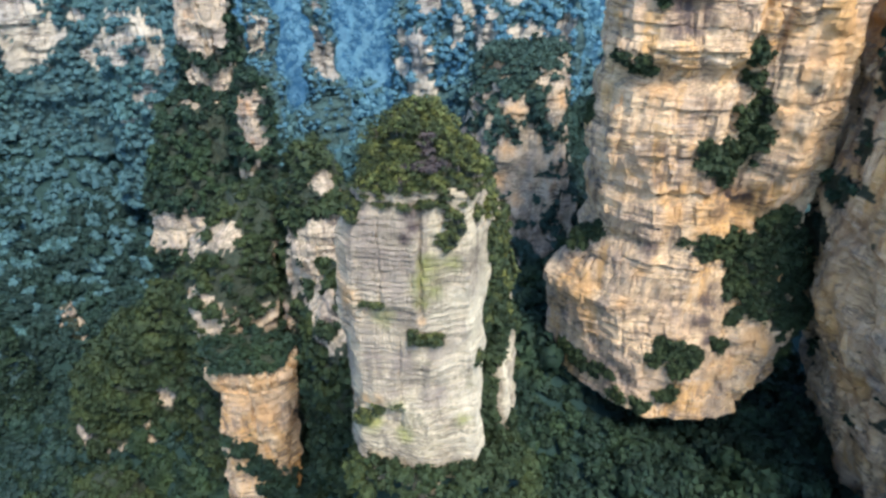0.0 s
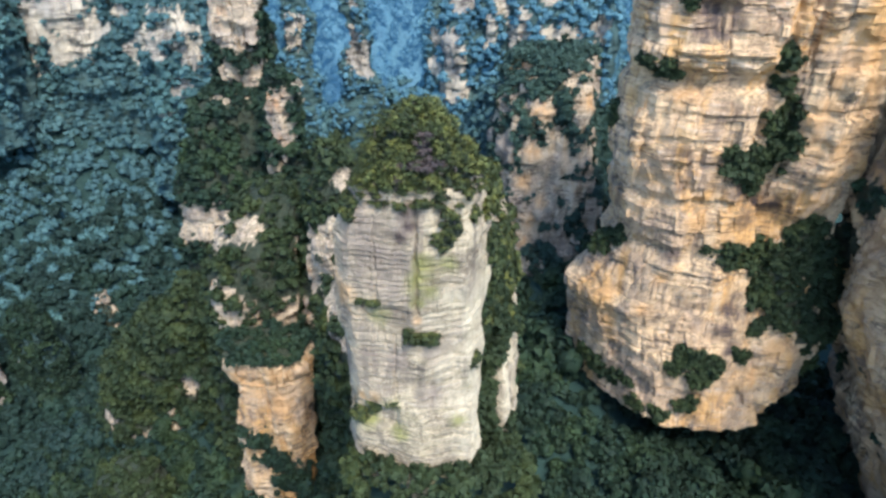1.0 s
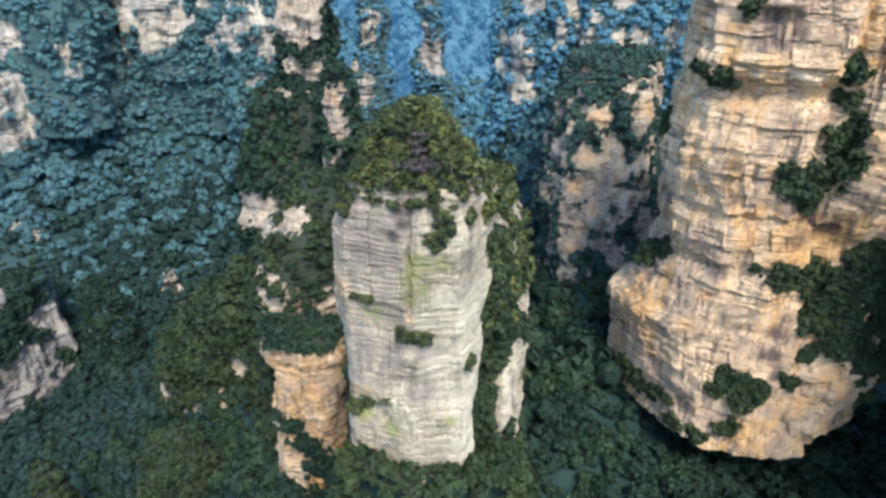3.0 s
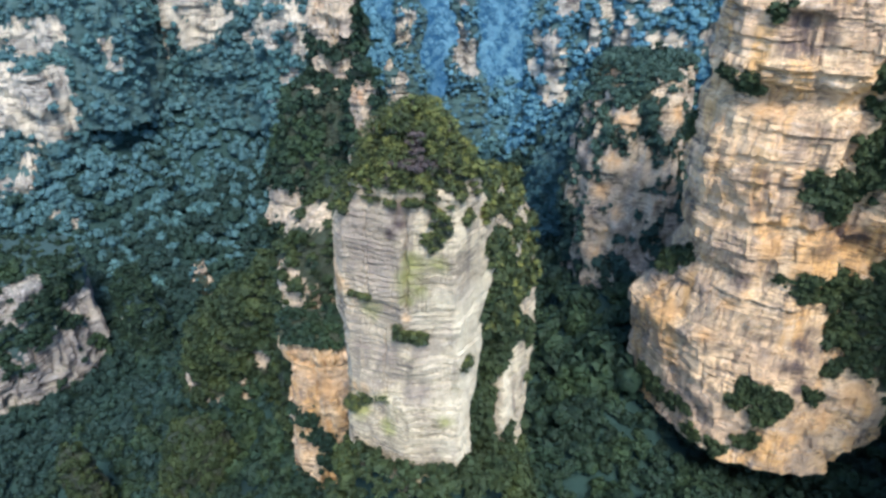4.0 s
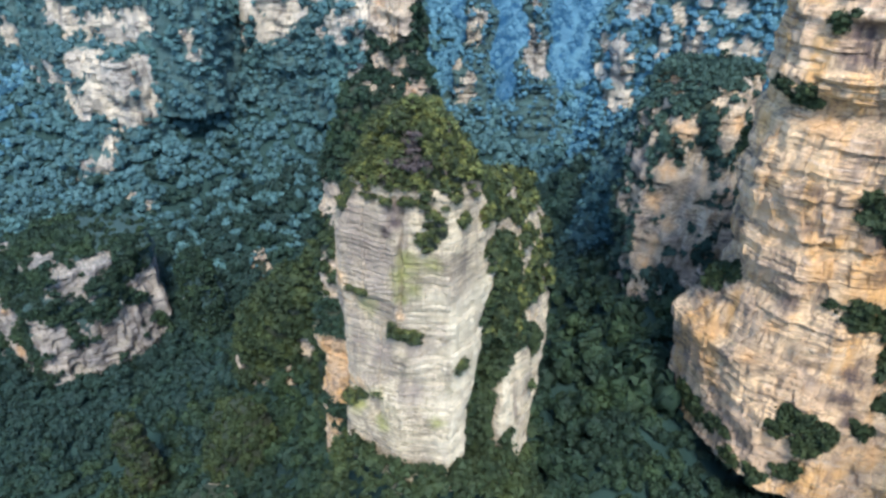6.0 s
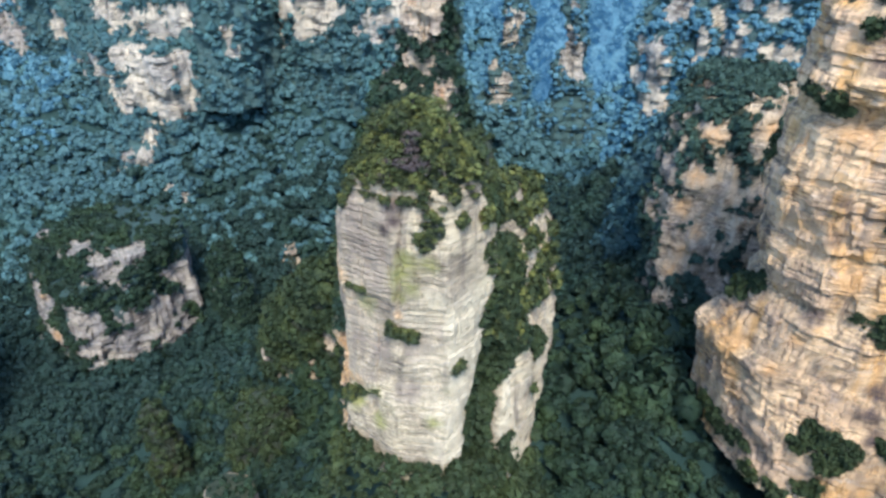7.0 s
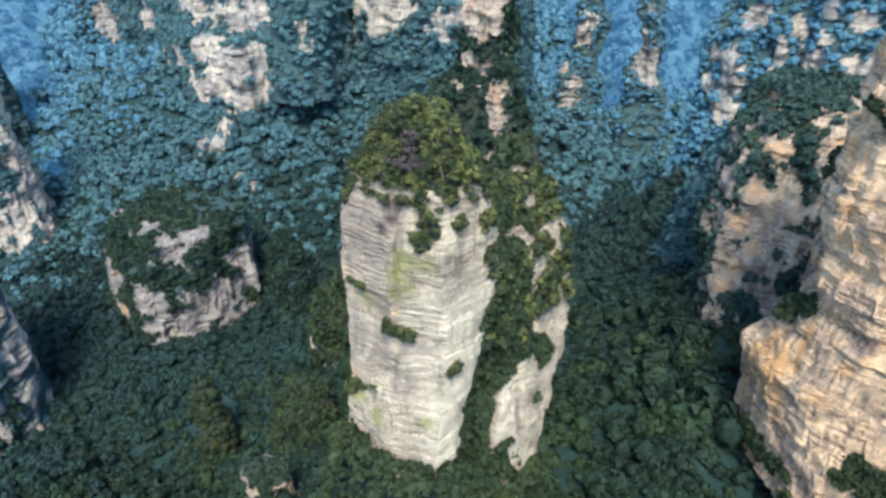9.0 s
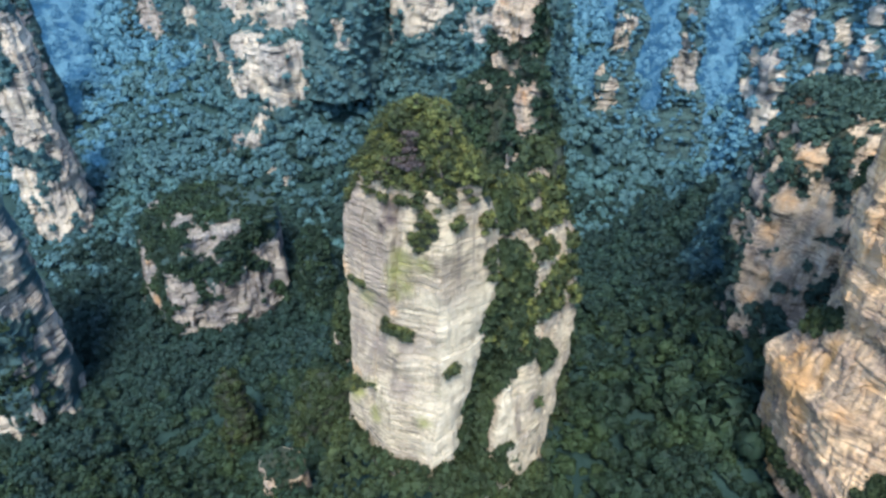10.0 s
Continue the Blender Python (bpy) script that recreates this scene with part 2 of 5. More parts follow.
def crag(levels, step, rough=1.0, bed=1.1, blocks=1.0, ribs=1.0, dome=3.0, corner=2.5, seed=0.0, fine=0.35):
    """The skin of a rock tower: plans at rising heights, with beds, joints, ribs and ledges. Gives verts, faces, normals."""
    step *= 1.6 if step < 0.6 else 1.8
    zs = np.array([l[0] for l in levels], float)
    plans = np.array([l[1] for l in levels], float)
    k = plans.shape[1]
    size = np.linalg.norm(plans - np.roll(plans, -1, 1), axis=2).sum(1).max()
    first = plans[0]
    turn_sign = np.sign((first[:, 0] * np.roll(first[:, 1], -1) - first[:, 1] * np.roll(first[:, 0], -1)).sum())
    m = int(max(36, 0.72 * size / step))
    u = np.linspace(0, k, m, endpoint=False)
    i, f = u.astype(int), (u % 1)[None, :, None]
    outline = plans[:, i] * (1 - f) + plans[:, (i + 1) % k] * f
    # even spacing round the rim, then rounded corners
    even = np.empty_like(outline)
    for j, o in enumerate(outline):
        q = np.vstack([o, o[:1]])
        e = np.diff(q, axis=0)
        away = (e[:, 0] * turn_sign < -0.35 * np.linalg.norm(e, axis=1))
        d = np.concatenate([[0], np.cumsum(np.linalg.norm(e, axis=1) * np.where(away, 0.2, 1.0))])
        t = np.linspace(0, d[-1], m, endpoint=False)
        even[j] = np.stack([np.interp(t, d, q[:, 0]), np.interp(t, d, q[:, 1])], 1)
    w = max(1, int(corner / (size / m)))
    for _ in range(2):
        even = sum(np.roll(even, s, 1) for s in range(-w, w + 1)) / (2 * w + 1)
    n = int(max(8, (zs[-1] - zs[0]) / step))
    z = np.linspace(zs[0], zs[-1], n)
    j = np.clip(np.searchsorted(zs, z, "right") - 1, 0, len(zs) - 2)
    g = ((z - zs[j]) / (zs[j + 1] - zs[j]))[:, None, None]
    g = g * g * (3 - 2 * g) * 0.5 + g * 0.5
    ring = even[j] * (1 - g) + even[j + 1] * g
    tan = np.roll(ring, -1, 1) - np.roll(ring, 1, 1)
    tan /= np.linalg.norm(tan, axis=2)[..., None] + 1e-9
    out = np.stack([tan[..., 1], -tan[..., 0]], 2)
    area = 0.5 * (ring[0, :, 0] * np.roll(ring[0, :, 1], -1) - ring[0, :, 1] * np.roll(ring[0, :, 0], -1)).sum()
    out *= 1 if area > 0 else -1
    p = np.concatenate([ring, np.repeat(z[:, None, None], m, 1)], 2).reshape(-1, 3)
    rim = np.linalg.norm(np.diff(even[len(even) // 2], axis=0, append=even[len(even) // 2][:1]), axis=1)
    arc = np.repeat(np.cumsum(rim)[None], n, 0).ravel()
    s = p + seed * 13.7
    big = 2.6 * rough * fbm(s / (13.0 * rough + 3), 3)
    zw = p[:, 2] + 3.0 * fbm(s / 22.0, 2) * min(rough, 2)
    au = arc + 3.0 * fbm(s / 11.0 + 7, 2)
    # large joint blocks, then small ones, each set back a little differently
    row = np.floor(zw / (6.5 * bed) + 0.8 * grad_noise(np.stack([zw * 0 + seed, au / 60, zw / 19.0], 1)))
    col = np.floor(au / (5.2 * rough + 2) + 5 * hashed(row + 3))
    blk = 1.5 * blocks * rough * (hashed(row, col) - 0.5)
    lay = np.floor(zw / (2.9 * bed) + 1.3 * grad_noise(np.stack([zw * 0 + seed, zw * 0.1, zw / (8.0 * bed)], 1)))
    blk += 1.5 * min(rough, 1.5) * (hashed(lay + 40, lay * 0 + int(seed)) - 0.5)
    fu, fz = au / (3.2 * rough + 0.8), zw / (1.1 * bed)
    row2 = np.floor(fz)
    col2 = np.floor(fu + 7 * hashed(row2))
    blk += 0.3 * rough * (hashed(row2 + 5, col2) - 0.5)
    # bedding grooves, here and there
    tf = np.abs(fz - np.round(fz))
    beds = -0.3 * rough * np.exp(-(tf / 0.14) ** 2) * (hashed(np.round(fz), np.floor(au / 14)) > 0.5)
    rib = grad_noise(np.stack([s[:, 0] / (6 * rough), s[:, 1] / (6 * rough), s[:, 2] / (40 * rough)], 1))
    rib = -1.5 * ribs * rough * np.exp(-(rib / 0.06) ** 2) * soft_mask(s, rough) + 2.6 * ribs * rough * rib
    small = fine * rough * fbm(s / (1.7 * rough), 3)
    soft_ring = ring + out * (big + rib * 0.5).reshape(n, m)[..., None]
    d = (big + beds + blk + rib + small).reshape(n, m)
    ring = ring + out * d[..., None]
    body = np.concatenate([ring, np.repeat(z[:, None, None], m, 1)], 2)
    # rounded top
    mid = ring[-1].mean(0)
    cap = []
    for q in np.linspace(0.06, 1.0, max(6, int(size / step / 14))):
        c = body[-1].copy()
        c[:, :2] = mid + (c[:, :2] - mid) * (1 - q)
        c[:, 2] += dome * (1 - (1 - q) ** 2) + 1.2 * min(rough, 1.5) * fbm(c / 5.0, 3) * min(1, 4 * q)
        cap.append(c)
    cap[-1][:] = cap[-1].mean(0)
    grid = np.concatenate([body, np.array(cap)])
    rows, verts = len(grid), grid.reshape(-1, 3)
    a = np.arange(rows - 1)[:, None] * m + np.arange(m)[None]
    b = np.arange(rows - 1)[:, None] * m + (np.arange(m)[None] + 1) % m
    faces = np.stack([a, b, b + m, a + m], 2).reshape(-1, 4)
    if area < 0:
        faces = faces[:, ::-1]
    grid = grid.copy()
    grid[:n, :, :2] = soft_ring
    gu = np.roll(grid, -1, 1) - np.roll(grid, 1, 1)
    gv = np.gradient(grid, axis=0)
    nor = np.cross(gu, gv).reshape(-1, 3) * (1 if area > 0 else -1)
    nor /= np.linalg.norm(nor, axis=1)[:, None] + 1e-9
    return verts, faces, nor


SKINS = {}


def rock_thing(key, name, label, category, material, pieces, group=""):
    """A rock as a thing, with its slabs as parts; remembers the skins for the plants."""
    base = thing(name, label, category, group)
    skins, meshes = [], []
    for part_name, made in pieces:
        me = mesh_of(part_name, made[0], made[1], material, False)
        for mark in ("soil", "weather_shade", "moss", "rust", "stain_shade", "fresh"):
            me.attributes.new(mark, "FLOAT", "POINT")
        part(part_name, me, base)
        skins.append(made)
        meshes.append(me)
    SKINS[key] = (np.concatenate([s[0] for s in skins]), np.concatenate([s[2] for s in skins]), meshes)
    return base


def mark_on(key, mask, mark="soil"):
    """Earth where plants root, a stain or painted shade, as a share of each point of the rock."""
    k = 0
    for me in SKINS[key][2]:
        n = len(me.vertices)
        old = np.zeros(n, np.float32)
        me.attributes[mark].data.foreach_get("value", old)
        me.attributes[mark].data.foreach_set("value", np.maximum(old, mask[k:k + n].astype(np.float32)))
        k += n


# ---- ground ----
def bump_at(x, y, cx, cy, rx, ry, turn=0.0, power=2.0):
    q = radians(turn)
    a, b = (x - cx) * math.cos(q) + (y - cy) * math.sin(q), -(x - cx) * math.sin(q) + (y - cy) * math.cos(q)
    return np.exp(-(np.sqrt((a / rx) ** 2 + (b / ry) ** 2)) ** power)


def soft_step(v):
    return 1 / (1 + np.exp(-np.clip(v, -30, 30)))


def ground_height(x, y):
    """The valley: a gully that runs away from the camera, with slopes to both sides and the saddles under the pillars."""
    rx, ry = x + 380, y - 250
    d, along = 0.934 * rx - 0.358 * ry, 0.358 * rx + 0.934 * ry
    h = -12 + 0.38 * np.maximum(d, 0) - 0.6 * np.maximum(d - 388, 0)
    h = h + 0.38 * np.maximum(-d, 0) * soft_step((along - 100) / 90)
    h = h + 60 * soft_step((along - 900) / 120)
    h = np.maximum(h, -40)
    saddle = 148 * bump_at(x, y, -1, 108, 31, 34, 0, 7)
    spur = 70 * bump_at(x, y, -30, 190, 20, 80, 20, 2.5)
    spur2 = 48 * bump_at(x, y, -112, 340, 34, 80, 35, 2.5)
    h = h + np.maximum(np.maximum(saddle, spur), spur2)
    h = h + 60 * bump_at(x, y, 60, 430, 60, 120)
    h = h + 90 * bump_at(x, y, 40, 640, 110, 110) + 70 * bump_at(x, y, -420, 780, 160, 90)
    h = h + 60 * bump_at(x, y, -640, 640, 130, 70) + 15 * bump_at(x, y, -205, 335, 60, 50)
    h = h - 58 * bump_at(x, y, -265, 208, 85, 70)
    flat = np.stack([x, y, x * 0], 1)
    return h + 24 * fbm(flat / 85.0, 4) + 4 * fbm(flat / 16.0, 2)


def sheet(x0, x1, y0, y1, step):
    xs, ys = np.arange(x0, x1 + step, step), np.arange(y0, y1 + step, step)
    gx, gy = np.meshgrid(xs, ys)
    v = np.stack([gx.ravel(), gy.ravel(), ground_height(gx.ravel(), gy.ravel())], 1)
    c = len(xs)
    a = (np.arange(len(ys) - 1)[:, None] * c + np.arange(c - 1)[None]).ravel()
    return v, np.stack([a, a + 1, a + c + 1, a + c], 1)


# Haze of the distant ranges, put into blue base colour and a faint glow.
BACK = leaf_material("distant_woods_haze_glow", (0.03, 0.064, 0.078), (0.048, 0.092, 0.108), (0.054, 0.1, 0.115), 61.0, 0.01, 0.06, 0.2, 0.8)
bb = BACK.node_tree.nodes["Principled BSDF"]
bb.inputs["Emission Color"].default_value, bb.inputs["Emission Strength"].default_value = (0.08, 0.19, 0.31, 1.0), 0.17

# Weaker haze for the remote woods, again as blue tint and slight glow.
REMOTE = leaf_material("remote_woods_haze_glow", (0.054, 0.112, 0.13), (0.068, 0.132, 0.15), (0.072, 0.145, 0.152), 67.0, 0.006, 0.03, 0.3, 0.35)
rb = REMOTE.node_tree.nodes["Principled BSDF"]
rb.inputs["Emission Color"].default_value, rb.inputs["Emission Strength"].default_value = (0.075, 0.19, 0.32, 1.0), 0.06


def distant_slopes():
    """Wooded ranges, blue with painted haze, that close the valley, from far left to far right."""
    az, up = np.linspace(radians(-75), radians(60), 220), np.linspace(0, 1, 40)
    ga, gu = np.meshgrid(az, up)
    spurs = fbm(np.stack([ga.ravel() * 7, gu.ravel() * 0.6, ga.ravel() * 0], 1), 4)
    reach = 960 + 560 * gu.ravel() + 170 * spurs
    top = -30 + 520 * gu.ravel() ** 1.1
    v = np.stack([np.sin(ga.ravel()) * reach, np.cos(ga.ravel()) * reach, top], 1)
    a = (np.arange(39)[:, None] * 220 + np.arange(219)[None]).ravel()
    return v, np.stack([a, a + 1, a + 221, a + 220], 1)


tagged(new("backdrop", mesh_of("backdrop", *distant_slopes(), BACK)), "wooded mountain ranges in the far distance, haze put in as blue tint and glow", "mountains", "", "structure")
gv, gf = sheet(-2400, 1800, -900, 3000, 20)
tagged(new("ground", mesh_of("ground", gv, gf, SOIL)), "dark wooded valley floor with leaf litter under the trees", "ground", "", "structure")

# ---- the rocks ----
main_front = crag([
    (236, [(-20, 112), (-17, 101), (-4, 97), (9, 99), (12, 108), (6, 130), (-17, 124)]),
    (283, [(-21, 109), (-18, 102.3), (-4, 98.5), (7.5, 100.5), (9, 105), (4, 127), (-17, 121)]),
    (291, [(-20, 109), (-17.6, 102.8), (-4, 99.5), (7.5, 102), (8.5, 107), (4, 128), (-17, 121)]),
    (302, [(-20.3, 110), (-16.8, 104.5), (-3, 102.3), (6.8, 106), (9.2, 114), (5, 129), (-18, 122)]),
    (320, [(-21.8, 110.5), (-17.8, 105.8), (-5, 104.6), (5.3, 107), (11, 121.5), (4, 132), (-17.5, 123)]),
    (334, [(-20.8, 111), (-17.2, 107), (-5, 106), (5, 108), (10.2, 120.5), (3, 130), (-17, 122)]),
    (343, [(-17.3, 112), (-14.3, 107.5), (-5, 107.3), (4.6, 109.3), (8, 118), (2, 127), (-14, 121)]),
    (348, [(-14, 113), (-12, 110), (-4.5, 109.5), (2.5, 111.5), (4.5, 118), (1, 124), (-11, 120)]),
    (353, [(-10, 113.5), (-8, 112), (-4, 112), (0, 113.5), (2, 117), (-1, 121), (-8, 119)])],
    0.19, 0.24, 0.9, 0.9, 0.6, 3.5, 0.3, 1.0, 0.3)


def carve_front(made):
    """The proud left panel, the boulder nose and its notch, the open corner crack and the bowed beds of the front slab."""
    v, f, n = made
    x, z = v[:, 0], v[:, 2]
    front = np.clip((-n[:, 1] - 0.15) / 0.4, 0, 1)

    def box(x0, x1, z0, z1, soft=0.35):
        s = lambda t: np.clip(t / soft * 0.5 + 0.5, 0, 1)
        return s(x - x0) * s(x1 - x) * s(z - z0) * s(z1 - z)

    wob = 0.6 * fbm(v / 3.0, 2)
    x, z = x + wob, z + 0.7 * fbm(v / 4.0 + 9, 2)
    d = 0.6 * box(-24, -4.8, 320.5, 341) - 0.25 * box(-20, -6, 313, 320.2) - 1.3 * box(-21, -8.5, 291.5, 296.6)
    d += 2.0 * np.exp(-((x + 12.5) / 4.2) ** 2 - ((z - 300.5) / 3.2) ** 2) + 1.0 * np.exp(-((x + 4.2) / 1.0) ** 2 - ((z - 317.5) / 1.6) ** 2)
    d -= 0.8 * np.exp(-((x + 4.4) / 0.4) ** 2) * (z > 318) + 0.8 * box(-6.6, -4.6, 337, 346)
    d -= 0.5 * box(-12.4, -12.0, 322, 340, 0.2) + 0.5 * box(-8.9, -8.5, 298, 314, 0.2)
    bow = (z + 0.016 * (x - 1) ** 2) / 2.1
    d -= 0.4 * np.exp(-((bow - np.round(bow)) / 0.1) ** 2) * (x > -4) * (n[:, 1] < -0.55) * (hashed(np.round(bow) + 60) > 0.25)
    fine_bed = z / 1.15
    d -= 0.22 * np.exp(-((fine_bed - np.round(fine_bed)) / 0.2) ** 2) * (x <= -4) * (hashed(np.round(fine_bed) + 90) > 0.2)
    v = v.copy()
    v[:, 1] -= d * front
    return v, f, n


main_front = carve_front(main_front)
main_rear = crag([
    (225, [(6, 108), (14, 108), (20, 126), (20, 146), (4, 148), (4, 118)]),
    (262, [(9.5, 113), (14, 111), (17.5, 126), (16, 139), (4, 144), (4, 120)]),
    (276, [(11, 115), (15.5, 112.5), (18, 127), (17, 142), (4, 144), (4, 121)]),
    (288, [(11, 117.5), (14.5, 116), (17.5, 128), (17.5, 147), (3, 147), (3, 122)]),
    (302, [(10.5, 123.5), (13.5, 122), (16, 130), (17, 150), (2, 150), (2, 125)]),
    (322, [(7, 126), (10, 128), (12, 134), (14, 150), (0, 150), (0, 127)]),
    (331, [(3, 124), (5, 128), (7, 134), (9, 148), (-3, 147), (-4, 126)])],
    0.3, 0.45, 1.0, 1.2, 0.9, 2.0, 0.6, 2.0, 0.3)
rock_thing("main", "rock_pillar", "pale grey and white sandstone pillar with a wooded top and mossy streaks", "rock pillar", ROCK_MAIN,
           [("front_slab", main_front), ("rear_slab", main_rear)], "sandstone pillars")

warm_left = crag([
    (95, [(102, 312), (106, 300), (118, 285), (132, 282), (150, 285), (150, 315), (104, 318)]),
    (134, [(92, 308), (98, 292), (114, 272), (131, 268), (150, 272), (150, 312), (94, 315)]),
    (145, [(60, 296), (74, 272), (103, 246), (130, 244), (150, 250), (150, 312), (76, 315)]),
    (172, [(56, 297), (66, 280), (95, 250), (120, 247), (142, 251), (145, 312), (70, 315)]),
    (206, [(52, 292), (61, 276), (81, 260), (114, 253), (134, 256), (140, 312), (66, 315)]),
    (210, [(58, 292), (66, 276), (86, 261), (115, 255), (134, 258), (140, 312), (70, 315)]),
    (228, [(67, 290.5), (72, 275), (91, 259), (116, 255), (134, 260), (140, 312), (73, 315)]),
    (238, [(73, 290), (78, 273), (96, 259.5), (118, 257.5), (132, 262), (138, 312), (77, 315)]),
    (243, [(73, 289), (75, 271), (94, 258), (118, 258), (131, 262), (138, 312), (75, 315)]),
    (258, [(70, 290), (73, 272), (92, 259), (119, 260), (128, 265), (136, 312), (73, 315)]),
    (262, [(71, 290), (75, 273.5), (94, 261.5), (119, 262.5), (127, 267), (135, 312), (74, 315)]),
    (280, [(66, 292), (71, 272), (92, 261), (119, 263), (127, 267), (135, 312), (72, 315)]),
    (308, [(67, 291), (76, 270), (94, 262), (122, 262), (128, 266), (133, 312), (74, 315)]),
    (314, [(72, 287), (82, 272), (101, 267), (124, 266), (129, 270), (133, 312), (76, 315)]),
    (318, [(71, 285), (80, 270), (100, 265), (126, 265), (130, 270), (133, 312), (75, 315)]),
    (322, [(67, 286), (75, 268), (93, 261), (127, 261), (131, 268), (132, 312), (74, 315)]),
    (348, [(68, 290), (73, 273), (90, 264), (127, 262), (131, 269), (131, 312), (74, 315)]),
    (362, [(74, 292), (80, 278), (96, 270), (122, 268), (126, 276), (126, 310), (80, 312)])],
    0.55, 0.9, 1.6, 1.5, 0.7, 4.0, 1.0, 3.0, 0.25)


def carve_warm(made):
    """The dark recess under the brow, the open cleft beside it, the overhung ledges and the clean joints of the honey pillar."""
    v, f, n = made
    x, z = v[:, 0] + 1.2 * fbm(v / 6.0, 2), v[:, 2] + 1.2 * fbm(v / 7.0 + 5, 2)
    front = np.clip((-n[:, 1] + 0.1) / 0.4, 0, 1)
    d = -4.0 * np.exp(-((x - 96) / 8.0) ** 4 - ((z - 339) / 7.0) ** 4)
    d -= 5.0 * np.exp(-((x - 122 - 0.06 * (z - 320)) / 2.2) ** 2) * (z > 292)
    for level, x0, x1, depth in ((326, 80, 120, 1.6), (318, 66, 84, 2.2), (249, 70, 100, 1.2), (264, 90, 120, 1.5), (229, 84, 130, 1.4), (207, 62, 96, 1.0), (192, 70, 124, 1.0), (302, 84, 120, 0.7), (281, 84, 112, 0.8)):
        along = np.clip((x - x0) / 4, 0, 1) * np.clip((x1 - x) / 4, 0, 1)
        d += along * depth * (0.7 * np.exp(-((z - level - 1.5) / 1.3) ** 2) - np.exp(-((z - level) / 0.8) ** 2))
    for at_x, z0, z1 in ((94, 250, 318), (104, 232, 262), (110, 262, 300), (84, 212, 246), (99, 160, 206), (76, 262, 312)):
        d -= 1.1 * np.exp(-((x - at_x) / 0.8) ** 2) * np.clip((z - z0) / 6, 0, 1) * np.clip((z1 - z) / 6, 0, 1)
    v = v.copy()
    v[:, 1] -= d * front
    return v, f, n


warm_left = carve_warm(warm_left)
warm_right = crag([
    (95, [(128, 295), (146, 292), (158, 296), (166, 320), (128, 325)]),
    (136, [(128, 274), (146, 272), (158, 282), (170, 320), (128, 325)]),
    (150, [(128, 254), (150, 248), (170, 268), (180, 320), (128, 325)]),
    (190, [(130, 256), (155, 250), (186, 270), (188, 320), (128, 325)]),
    (215, [(128, 268), (152, 262), (182, 274), (186, 320), (126, 325)]),
    (250, [(124, 276), (145, 270), (170, 276), (176, 320), (124, 325)]),
    (265, [(126, 273), (150, 264), (172, 274), (176, 320), (124, 325)]),
    (300, [(129, 270), (150, 260), (170, 270), (174, 320), (126, 325)]),
    (345, [(130, 270), (151, 258), (165, 267), (172, 320), (128, 325)]),
    (366, [(132, 274), (150, 264), (160, 272), (166, 318), (130, 322)])],
    0.65, 1.1, 1.6, 1.6, 1.1, 4.0, 1.5, 4.0, 0.35)
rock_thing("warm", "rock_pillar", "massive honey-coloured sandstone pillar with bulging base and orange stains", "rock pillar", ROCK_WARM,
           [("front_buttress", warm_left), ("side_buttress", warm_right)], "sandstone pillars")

# Out of view the wall runs on towards the camera, added to shade the cleft.
edge_wall = crag([
    (60, [(225, 240), (236, 120), (330, 110), (360, 330), (250, 340), (228, 300)]),
    (105, [(219, 242), (232, 120), (330, 110), (360, 330), (245, 340), (222, 300)]),
    (150, [(199, 244), (222, 120), (330, 110), (350, 330), (230, 340), (206, 300)]),
    (220, [(173, 246), (205, 120), (320, 110), (340, 330), (215, 340), (188, 300)]),
    (265, [(168, 248), (200, 120), (310, 110), (330, 330), (205, 340), (180, 300)]),
    (330, [(172, 250), (200, 140), (300, 130), (325, 325), (205, 335), (182, 300)]),
    (368, [(176, 252), (206, 150), (290, 140), (315, 320), (210, 330), (186, 300)])],
    1.0, 1.3, 1.5, 1.6, 1.4, 5.0, 1.5, 5.0)
rock_thing("edge", "rock_wall", "tan and ochre sandstone wall across a dark cleft", "cliff", ROCK_WARM, [("rock_face", edge_wall)], "sandstone cliffs")

back_near = crag([
    (120, [(18, 388), (34, 345), (60, 338), (90, 350), (95, 440), (30, 440)]),
    (160, [(16, 388), (36, 352), (56, 345), (84, 352), (90, 440), (30, 440)]),
    (200, [(12, 392), (29, 364), (52, 360), (78, 362), (86, 440), (22, 440)]),
    (222, [(15, 396), (30, 374), (50, 368), (76, 368), (84, 440), (18, 440)])],
    0.9, 1.2, 1.6, 1.8, 2.4, 3.0, 1.2, 6.0)
back_top = crag([
    (205, [(17, 398), (30, 378), (46, 371), (74, 371), (84, 440), (18, 440)]),
    (228, [(16, 398), (27, 376), (45, 370), (73, 370), (83, 440), (17, 440)]),
    (258, [(17, 402), (28, 384), (46, 379), (71, 376), (82, 440), (20, 440)]),
    (282, [(26, 408), (38, 394), (54, 388), (68, 386), (78, 435), (30, 435)])],
    0.9, 1.2, 1.6, 1.8, 2.4, 5.0, 1.2, 6.5)
back_mid = crag(round_levels([(90, 24, 520, 58, 75, 15), (160, 26, 515, 40, 60, 15), (200, 28, 508, 28, 48, 15), (226, 32, 500, 19, 36, 15), (246, 40, 500, 9, 18, 15)]),
                1.6, 2.2, 2.0, 1.0, 1.2, 6.0, 4.0, 7.0)
rock_thing("back", "rock_buttress", "orange and grey sandstone buttress half covered in shrubs", "cliff", ROCK_LEFT,
           [("lower_buttress", back_near), ("upper_buttress", back_top)], "sandstone cliffs")
rock_thing("shoulder", "wooded_crag", "wooded shoulder of pale rock up the valley", "rock pillar", ROCK_FAR, [("rock_face", back_mid)], "sandstone cliffs")
